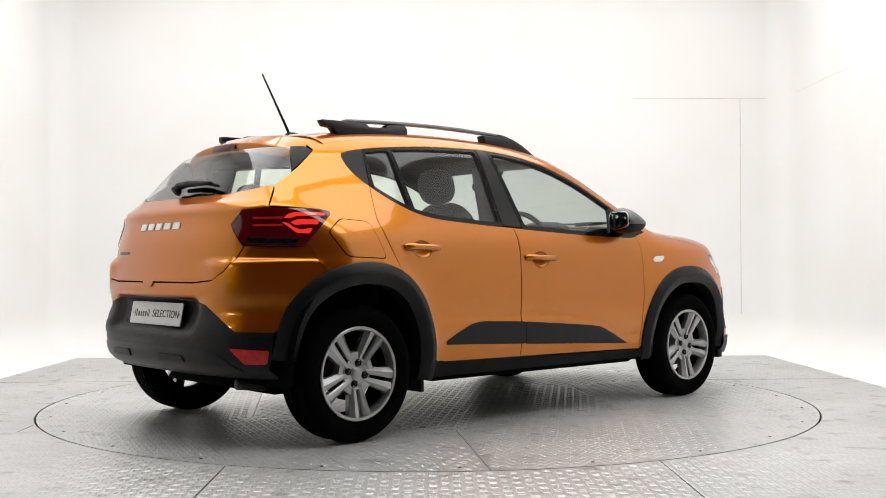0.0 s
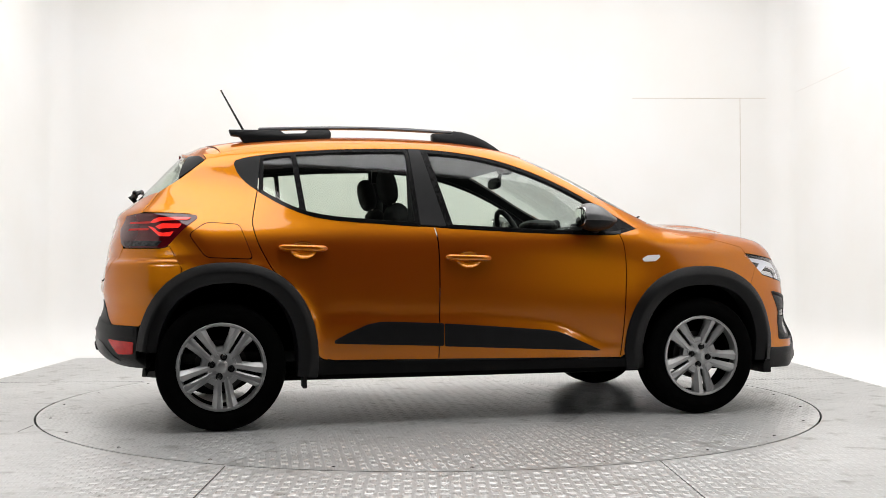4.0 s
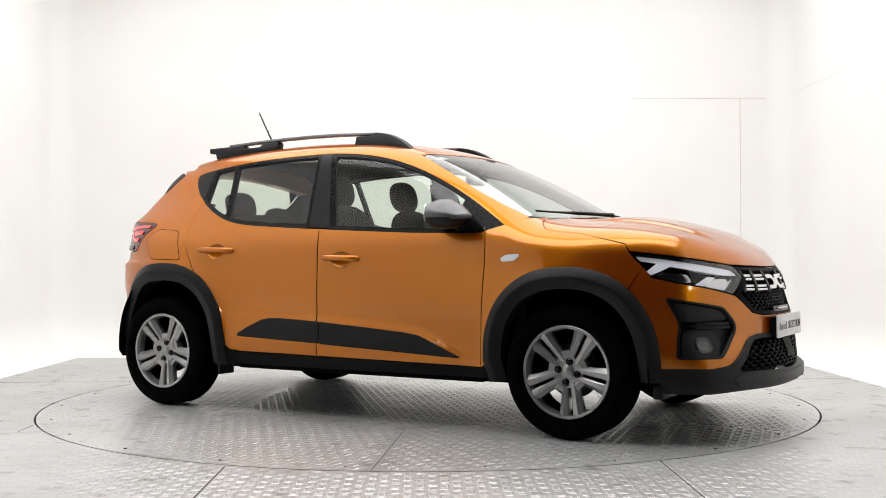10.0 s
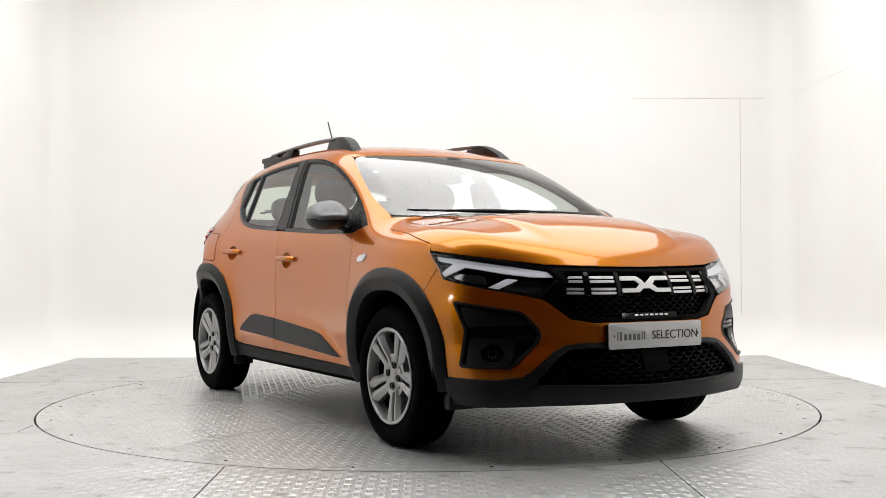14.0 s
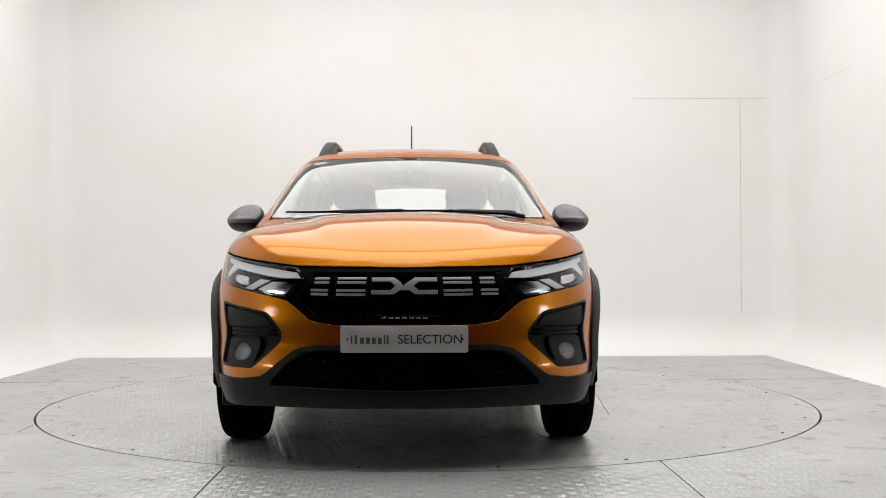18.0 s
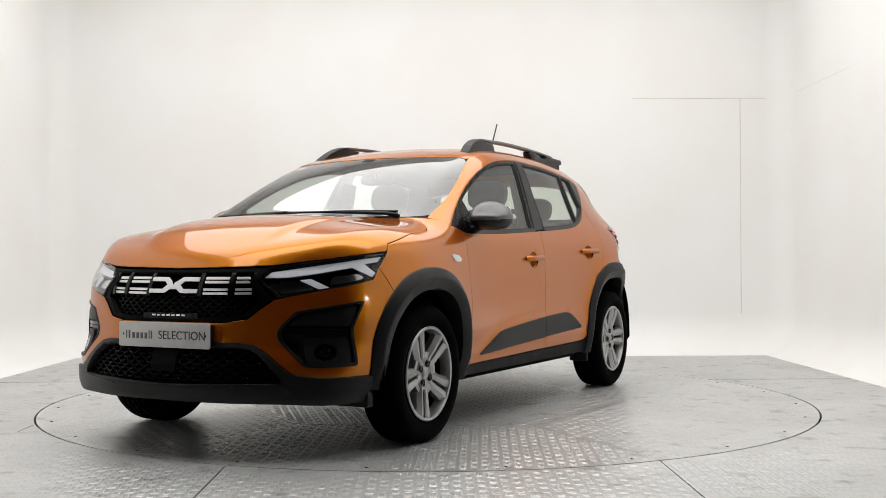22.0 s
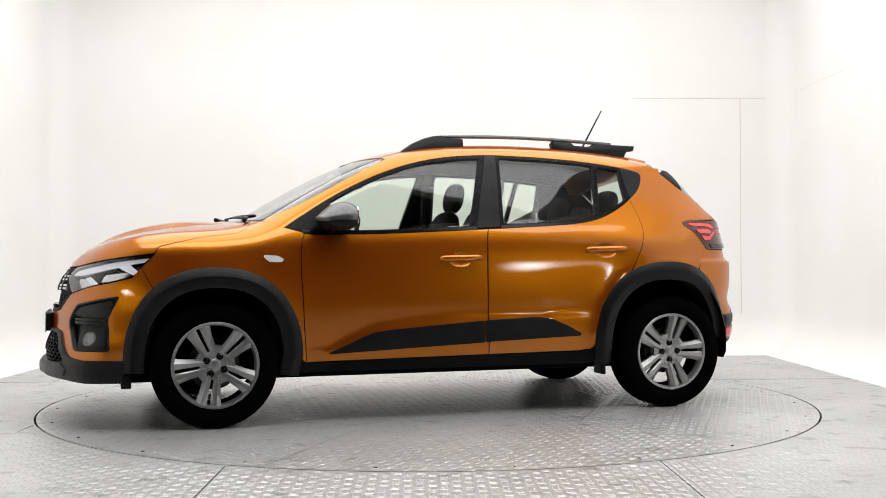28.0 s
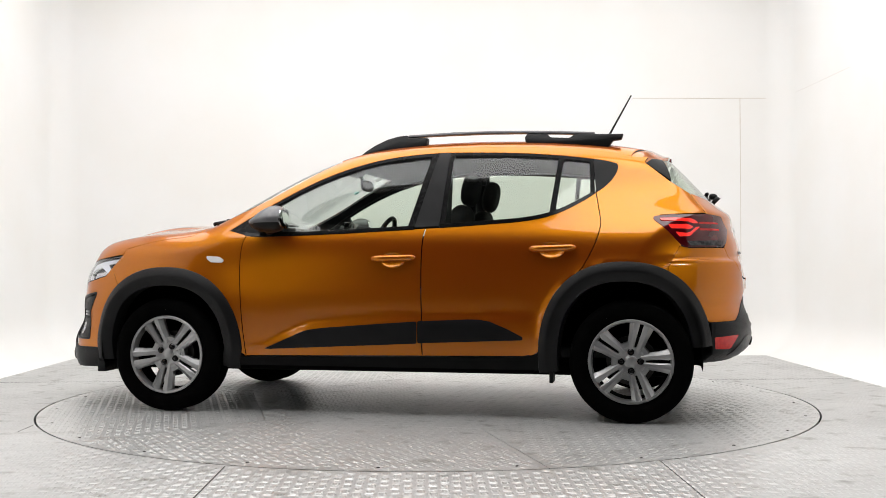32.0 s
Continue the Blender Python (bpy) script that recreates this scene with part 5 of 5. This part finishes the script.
panel("flap_seam", "side", seam, (DARK, DARK), quarters[1], off=0.0008, thick=0.004, flip=True, holes=[[((u + 1.30) * 0.97 - 1.30, (v - 0.955) * 0.96 + 0.955) for u, v in FLAP]])

# roof rails
foot_r = [(-1.258, 1.553), (-1.246, 1.521), (-1.20, 1.516), (-1.178, 1.480), (-0.74, 1.500), (-0.712, 1.520), (-0.708, 1.548), (-0.722, 1.568), (-0.835, 1.562), (-0.852, 1.543), (-0.962, 1.538), (-0.985, 1.556), (-1.00, 1.558), (-1.10, 1.556)]
foot_f = [(-0.145, 1.505), (-0.145, 1.560), (-0.032, 1.562), (-0.028, 1.578), (0.03, 1.572), (0.09, 1.556), (0.16, 1.524), (0.215, 1.488), (0.262, 1.450), (0.15, 1.470)]
bar = [(-1.10, 1.568), (-0.90, 1.579), (-0.70, 1.587), (-0.50, 1.590), (-0.30, 1.589), (-0.03, 1.578), (-0.03, 1.564), (-0.3, 1.571), (-0.5, 1.573), (-0.70, 1.570), (-0.90, 1.562), (-1.10, 1.552)]


def lean(bm):
    for v in bm.verts:
        v.co.y -= max(0, v.co.z - 1.45) * 0.28
    return bm


twins("rail_foot", to_mesh("rail_foot", lean(prism(foot_r, 0.482, 0.535, "xz", 0.006)), CLAD), car, "black roof rail foot")
twins("rail_foot", to_mesh("rail_foot", lean(prism(foot_f, 0.478, 0.540, "xz", 0.008)), CLAD), car, "black roof rail foot")
twins("roof_rail", to_mesh("roof_rail", lean(prism(bar, 0.484, 0.534, "xz", 0.005)), MIRRORGREY), car, "dark grey roof rail bar")

# aerial
zb = float(lay("top", [(-1.10, 0.0)])[0][2])
v, f = tube([(-1.105, 0, zb - 0.01), (-1.12, 0, zb + 0.02), (-1.286, 0, 1.843)], [0.014, 0.0075, 0.0045], 8)
aerial = part("aerial", mesh_from("aerial", v, f, [BLACKGL]), None, car, "black rod aerial")
part("aerial_base", blob(-1.095, 0, zb + 0.004, 0.045, 0.022, 0.018, 2.2, 20, 12), CLAD, aerial)

# wipers


def wiper(name, kind, pts, off, rad, parent, label):
    p = lay(kind, pts)
    n = gradient(p)
    v, f = tube(p + n * off, rad, 8)
    return part(name, mesh_from(name, v, f, [CLAD]), None, parent, label)


for a, b, y0, y1 in ((1.155, 1.02, -0.08, 0.55), (1.10, 1.10, -0.62, -0.06)):
    ys = np.linspace(y0, y1, 9)
    pts = [(1.03 + 0.15 * (1 - (y / 0.7) ** 2) - 0.03 - 0.012 * math.sin(i / 8 * 3.1), y) for i, y in enumerate(ys)]
    w = wiper("wiper_blade", "top", pts, 0.012, [0.005, 0.005, 0.005, 0.006, 0.008, 0.010, 0.0105, 0.010, 0.007], car, "black windscreen wiper")
    arm = [(1.03 + 0.15 * (1 - (y1 / 0.7) ** 2) + 0.035, y1 + 0.04), (1.03 + 0.15 * (1 - (y1 / 0.7) ** 2) + 0.01, y1 - 0.05), (1.03 + 0.15 * (1 - (((y0 + y1) / 2) / 0.7) ** 2) - 0.03, (y0 + y1) / 2)]
    wiper("wiper_arm", "top", arm, 0.014, [0.012, 0.010, 0.007], w, "")
rw = wiper("rear_wiper", "back", [(1.0, 1.172), (1, 1.19)], 0.03, [0.03, 0.024], car, "black rear wiper")
wiper("rear_wiper_arm", "back", [(1.0, 1.195), (-6, 1.205), (-16, 1.200), (-22, 1.195)], 0.040, [0.020, 0.018, 0.013, 0.007], rw, "")
wiper("rear_wiper_blade", "back", [(4, 1.225), (-6, 1.226), (-15, 1.216), (-25, 1.192)], 0.022, [0.010, 0.012, 0.011, 0.007], rw, "")

# ---------------- plates ----------------


def text_mesh(body, height, mat, name):
    cu = bpy.data.curves.new(name, "FONT")
    cu.body, cu.size, cu.align_x, cu.align_y, cu.extrude = body, height, "CENTER", "CENTER", 0.0006
    ob = bpy.data.objects.new(name, cu)
    scene.collection.objects.link(ob)
    bpy.context.view_layer.update()
    me = bpy.data.meshes.new_from_object(ob.evaluated_get(bpy.context.evaluated_depsgraph_get()))
    bpy.data.objects.remove(ob)
    me.materials.clear()
    me.materials.append(mat)
    return me


def number_plate(m, parent):
    """m puts the plate's own frame (x right, y up, z out) on the car."""
    bm = prism(rounded([(-0.26, -0.055), (0.26, -0.055), (0.26, 0.055), (-0.26, 0.055)], 0.010, 4), -0.006, 0.0, "xy", 0.001)
    pl = part("number_plate", to_mesh("number_plate", bm, PLATE), None, parent, "pale grey dealer plate with dark print", m)
    part("print", text_mesh("SELECTION", 0.052, INK, "print"), None, pl, "", pose(0.105, -0.002, 0.0008))
    # the first word, a maker's name, as plain bars
    for x, w, h in ((-0.214, 0.006, 0.036), (-0.197, 0.010, 0.036), (-0.172, 0.016, 0.026), (-0.148, 0.015, 0.026), (-0.124, 0.015, 0.026), (-0.100, 0.015, 0.026), (-0.081, 0.005, 0.038), (-0.068, 0.008, 0.036)):
        b = prism([(x - w / 2, -0.019), (x + w / 2, -0.019), (x + w / 2, -0.019 + h), (x - w / 2, -0.019 + h)], 0.0, 0.0008, "xy")
        part("print_bar", to_mesh("print_bar", b, BARINK), None, pl)
    for x in (-0.232, 0.238):
        part("print_bar", to_mesh("print_bar", prism(ring(x, 0, 0.0035, 0.006, 8), 0, 0.0008, "xy"), INK), None, pl)
    return pl


FACE_F = Matrix(((0, 0, 1, 0), (1, 0, 0, 0), (0, 1, 0, 0), (0, 0, 0, 1)))
number_plate(Matrix.Translation((2.141, 0, 0.527)) @ FACE_F, car)
part("plate_holder", box_bm(0.03, 0.50, 0.095, 0.004, at=pose(2.119, 0, 0.527)), CLAD, front_bumper)
FACE_R = Matrix(((0, 0, -1, 0), (-1, 0, 0, 0), (0, 1, 0, 0), (0, 0, 0, 1)))
number_plate(Matrix.Translation((-1.910, -0.03, 0.597)) @ pose(0, 0, 0, 0, 11, 0) @ FACE_R, car)

# ---------------- wheels ----------------
WHEEL_R = 0.322


def tyre_mesh():
    side = [(0.215, 0.060), (0.222, 0.086), (0.240, 0.096), (0.262, 0.1025), (0.285, 0.1015), (0.302, 0.096), (0.312, 0.088), (0.3185, 0.076)]
    tread = []
    for y in (0.064, 0.030, -0.004, -0.038):
        tread += [(0.321, y), (0.3215, y - 0.024), (0.314, y - 0.0245), (0.314, y - 0.0335), (0.321, y - 0.034)]
    prof = side + [(r, y) for r, y in tread if y > -0.072] + [(0.3185, -0.076)] + [(r, -y) for r, y in side[::-1][1:]]
    return lathe(prof, 96)


def cover_mesh():
    """The cover's rim ring and hub bowl."""
    verts, faces = lathe([(0.209, 0.012), (0.2195, 0.016), (0.2215, 0.022), (0.2175, 0.026), (0.207, 0.024), (0.203, 0.014), (0.200, -0.03), (0.209, -0.03)], 80, close=True)
    v2, f2 = lathe([(0.0, 0.0), (0.030, -0.001), (0.034, -0.004), (0.062, -0.004), (0.075, 0.001), (0.078, -0.008), (0.070, -0.03)], 60)
    k = len(verts)
    return soft_normals(mesh_from("wheel_cover", verts + v2, faces + [tuple(i + k for i in q) for q in f2], [SILVER]), 0.5)


def spoke_mesh():
    """A double spoke along +x: two tapered ridged bars with a slot between, and the web beside it."""
    verts, faces = [], []
    for s in (-1, 1):
        k = len(verts)
        rows = ((0.054, 0.0215, 0.037, -0.002), (0.10, 0.0262, 0.0385, 0.004), (0.15, 0.0305, 0.0435, 0.012), (0.19, 0.0355, 0.0525, 0.018), (0.211, 0.0380, 0.0570, 0.020))
        for r, c, w, y in rows:
            for o, h in ((-0.5, -0.034), (-0.5, -0.006), (-0.34, 0.0), (0.06, 0.003), (0.5, -0.015), (0.5, -0.045)):
                verts.append((r - 0.006 * abs(c + o * w) / 0.06, y + h, s * (c + o * w)))
        for a in range(len(rows) - 1):
            for b in range(5):
                q = (k + a * 6 + b, k + a * 6 + b + 1, k + a * 6 + b + 7, k + a * 6 + b + 6)
                faces.append(q if s < 0 else q[::-1])
    a = math.radians(36)
    c, s = math.cos(a), math.sin(a)
    k = len(verts)
    for r, w, y in ((0.055, -0.036, -0.003), (0.055, 0.036, -0.003), (0.100, 0.022, -0.004), (0.100, -0.022, -0.004), (0.104, 0.021, -0.045), (0.104, -0.021, -0.045)):
        verts.append((r * c - w * s, y, r * s + w * c))
    faces += [(k, k + 1, k + 2, k + 3), (k + 3, k + 2, k + 4, k + 5)]
    me = mesh_from("spoke", verts, faces, [SILVER])
    bm = bmesh.new()
    bm.from_mesh(me)
    bmesh.ops.recalc_face_normals(bm, faces=bm.faces[:])
    for f in bm.faces:
        if f.normal.y < -0.3:
            f.normal_flip()
    bm.to_mesh(me)
    bm.free()
    return soft_normals(me, 0.5)


def build_wheel():
    w = new("wheel", None)
    w.parent = car
    w["label"] = "black tyre with a silver five-spoke wheel cover"
    v, f = tyre_mesh()
    part("tyre", soft_normals(mesh_from("tyre", v, f, [RUBBER]), 0.5), None, w, "black road tyre")
    v, f = lathe([(0.216, 0.088), (0.208, 0.07), (0.200, 0.04), (0.195, -0.06), (0.216, -0.09)], 64)
    part("rim", mesh_from("rim", v, f, [DARK]), None, w, "dark steel rim")
    part("wheel_cover", cover_mesh(), None, w, "silver wheel cover", pose(0, 0.072, 0))
    sp = spoke_mesh()
    for i in range(5):
        part("spoke", sp, None, w, "", pose(0, 0.072, 0, 0, 88 - 72 * i, 0))
    v, f = lathe([(0.0, 0.002), (0.009, 0.003), (0.010, 0.0), (0.0135, -0.001), (0.016, 0.0035), (0.018, -0.004)], 16)
    bolt = mesh_from("bolt", v, f, [BLACKGL])
    for i in range(4):
        a = math.radians(20 + 90 * i)
        part("bolt", bolt, None, w, "", pose(0.050 * math.cos(a), 0.072, 0.050 * math.sin(a)))
    v, f = lathe([(0.0, 0.0035), (0.024, 0.003), (0.028, -0.001)], 28)
    part("centre_cap", mesh_from("centre_cap", v, f, [SILVER]), None, w, "", pose(0, 0.073, 0))
    v, f = lathe([(0.03, 0.0), (0.13, 0.0), (0.13, -0.02), (0.03, -0.02)], 48)
    part("brake_disc", soft_normals(mesh_from("brake_disc", v, f, [BRAKE])), None, w, "", pose(0, 0.004, 0))
    v, f = lathe([(0.0, -0.03), (0.09, -0.03), (0.09, -0.085), (0.0, -0.085)], 32)
    part("hub_carrier", soft_normals(mesh_from("hub_carrier", v, f, [DARK])), None, w)
    v, f = tube([(0.035, 0.0955, 0.255), (0.036, 0.0990, 0.257)], 0.004, 8)
    part("paint_dot", mesh_from("paint_dot", v, f, [WHITEB]), None, w)
    return w


W_OUT = 0.768
wheel = build_wheel()
wheel.matrix_basis = pose(1.302, W_OUT, WHEEL_R, 0, -8, 0)
copy_thing(wheel, pose(-1.302, W_OUT, WHEEL_R, 0, 21, 0))
copy_thing(wheel, pose(1.302, -W_OUT, WHEEL_R, 0, 9, 180))
copy_thing(wheel, pose(-1.302, -W_OUT, WHEEL_R, 0, 7, 180))

# ---------------- underneath ----------------
for cx, cz, a, b in ((1.302, 0.322, 0.40, 0.44), (-1.268, 0.33, 0.40, 0.455)):
    pts = arch(cx, cz, a, b, 187, -7, 40)
    verts, faces = [], []
    for x, z in pts:
        verts += [(x, 0.50, z), (x, 0.86 if abs(cx) < 1.4 and z > 0.3 else 0.83, z)]
    n = len(pts)
    faces = [(2 * i, 2 * i + 1, 2 * i + 3, 2 * i + 2) for i in range(n - 1)]
    k = len(verts)
    verts.append((cx, 0.50, cz))
    faces += [(2 * i, 2 * i + 2, k) for i in range(n - 1)]
    twins("arch_liner", mesh_from("arch_liner", verts, faces, [DARK], smooth=False), car, "black wheel house liner")
part("floor_pan", box_bm(3.30, 1.02, 0.06, 0.02, at=pose(0.1, 0, 0.24)), DARK, car)
part("floor_pan", box_bm(1.62, 1.58, 0.06, 0.02, at=pose(0.02, 0, 0.27)), DARK, car)
part("engine_bay", box_bm(0.90, 1.00, 0.55, 0.03, at=pose(1.52, 0, 0.52)), DARK, car)
part("boot_floor", box_bm(0.70, 1.00, 0.30, 0.03, at=pose(-1.46, 0, 0.46)), DARK, car)
v, f = tube([(-1.30, -0.70, 0.30), (-1.30, 0.70, 0.30)], 0.045, 12)
part("rear_axle", mesh_from("rear_axle", v, f, [DARK]), None, car)
v, f = tube([(0.9, -0.15, 0.20), (-1.0, -0.18, 0.20), (-1.45, -0.42, 0.24), (-1.70, -0.44, 0.27)], 0.028, 12)
part("exhaust", mesh_from("exhaust", v, f, [BRAKE]), None, car, "dull steel exhaust pipe")
twins("air_deflector", to_mesh("air_deflector", box_bm(0.05, 0.22, 0.07, 0.006, at=pose(1.735, 0.70, 0.248)), CLAD), car)
twins("mud_flap", to_mesh("mud_flap", box_bm(0.02, 0.12, 0.10, 0.004, at=pose(-0.885, 0.77, 0.25)), CLAD), car)

# ---------------- cabin ----------------
part("cabin_floor", box_bm(2.5, 1.50, 0.06, 0.01, at=pose(-0.35, 0, 0.36)), CABIN, car)
part("bulkhead", box_bm(0.08, 1.40, 0.60, 0.02, at=pose(0.98, 0, 0.62)), CABIN, car)
dash = part("dashboard", prism(rounded([(0.98, 1.055), (0.62, 1.045), (0.50, 1.00), (0.46, 0.93), (0.52, 0.72), (0.98, 0.60)], 0.05, 5), -0.68, 0.68, "xz", 0.01), CABIN, car, "charcoal dashboard")
part("screen", box_bm(0.025, 0.24, 0.13, 0.008, at=pose(0.47, 0.02, 1.03, 0, -12, 0)), BLACKGL, dash, "dark central touch screen")
part("instrument_hood", blob(0.52, -0.36, 1.045, 0.10, 0.17, 0.045, 2.4, 24, 14), CABIN, dash)
ringv, ringf = [], []
for i in range(40):
    a = 2 * math.pi * i / 40
    for k in range(8):
        b = 2 * math.pi * k / 8
        r = 0.180 + 0.016 * math.cos(b)
        ringv.append((0.016 * math.sin(b), r * math.cos(a), r * math.sin(a)))
for i in range(40):
    for k in range(8):
        ringf.append((i * 8 + k, i * 8 + (k + 1) % 8, ((i + 1) % 40) * 8 + (k + 1) % 8, ((i + 1) % 40) * 8 + k))
sw = part("steering_wheel", mesh_from("steering_wheel", ringv, ringf, [CABIN]), None, car, "black steering wheel", pose(0.36, -0.36, 0.97, 0, -24, 0))
part("wheel_boss", blob(0.015, 0, 0, 0.03, 0.075, 0.06, 2.6, 20, 12), CABIN, sw)
for q in ((0, 1, -0.15), (0, -1, -0.15), (0, 0.3, -1)):
    v, f = tube([(0.01, 0, 0), (0.0, q[1] * 0.17, q[2] * 0.17)], [0.02, 0.014], 8)
    part("spoke", mesh_from("spoke", v, f, [CABIN]), None, sw)
v, f = tube([(0.03, 0, 0), (0.30, 0, -0.03)], 0.03, 10)
part("column", mesh_from("column", v, f, [CABIN]), None, sw)
mir = part("cabin_mirror", blob(0.36, 0.0, 1.325, 0.022, 0.115, 0.034, 3.0, 24, 14), CABIN, car, "black rear-view mirror")
v, f = tube([(0.375, 0, 1.33), (0.42, 0, 1.42)], 0.012, 8)
part("mirror_stalk", mesh_from("mirror_stalk", v, f, [CABIN]), None, mir)
part("sensor_cover", blob(0.43, 0, 1.41, 0.05, 0.075, 0.03, 2.3, 20, 12), CABIN, car)


def front_seat(y):
    seat = new("front_seat", None)
    seat.parent = car
    seat["label"] = "charcoal fabric front seat"
    part("cushion", blob(0.12, 0, 0.58, 0.27, 0.25, 0.10, 3.2), FABRIC, seat)
    back = blob(0, 0, 0, 0.075, 0.245, 0.33, 3.0)
    bmesh.ops.transform(back, matrix=pose(-0.24, 0, 0.86, 0, -18, 0), verts=back.verts)
    part("backrest", back, FABRIC, seat)
    hr = blob(0, 0, 0, 0.05, 0.135, 0.10, 2.6)
    bmesh.ops.transform(hr, matrix=pose(-0.375, 0, 1.265, 0, -12, 0), verts=hr.verts)
    part("headrest", hr, FABRIC, seat)
    for s in (-0.06, 0.06):
        v, f = tube([(-0.34, s, 1.14), (-0.365, s, 1.22)], 0.007, 8)
        part("headrest_post", mesh_from("headrest_post", v, f, [STEEL]), None, seat)
    seat.matrix_basis = pose(0, y, 0)
    return seat


front_seat(0.36)
front_seat(-0.36)
bench = part("rear_bench", blob(-0.72, 0, 0.62, 0.26, 0.64, 0.12, 4.0), FABRIC, car, "charcoal fabric rear bench")
bb = blob(0, 0, 0, 0.075, 0.64, 0.30, 4.0)
bmesh.ops.transform(bb, matrix=pose(-1.03, 0, 0.86, 0, -20, 0), verts=bb.verts)
part("backrest", bb, FABRIC, bench)
for y in (-0.36, 0.0, 0.36):
    hr = blob(0, 0, 0, 0.045, 0.125 if y else 0.10, 0.085 if y else 0.05, 2.8)
    bmesh.ops.transform(hr, matrix=pose(-1.13, y, 1.20 if y else 1.15, 0, -14, 0), verts=hr.verts)
    part("headrest", hr, FABRIC, bench)
part("parcel_shelf", box_bm(0.42, 1.10, 0.025, 0.008, at=pose(-1.40, 0, 1.06)), CABIN, car)
for s in (1, -1):
    v, f = tube([(-0.26, s * 0.66, 0.55), (-0.27, s * 0.655, 1.10), (-0.27, s * 0.60, 1.36)], 0.045, 10)
    part("pillar_lining", mesh_from("pillar_lining", v, f, [CABIN]), None, car)

# ---------------- what moves: the turntable turns, and the car on it ----------------


def motions():
    turn = np.poly1d([-1.18313813e-05, 7.78519751e-04, -1.88939174e-02, -7.11093057, 41.0867713])
    rows_t, rows_c = [], []
    for t in range(33):
        m = pose(0, 0, 0, 0, 0, float(turn(t)))
        rows_t.append((float(t), pose(DISC_X, DISC_Y, 0, 0, 0, float(turn(t)))))
        rows_c.append((float(t), m @ Matrix.Translation(CAR_OFF)))
    walk(turntable, rows_t)
    walk(car, rows_c)


motions()
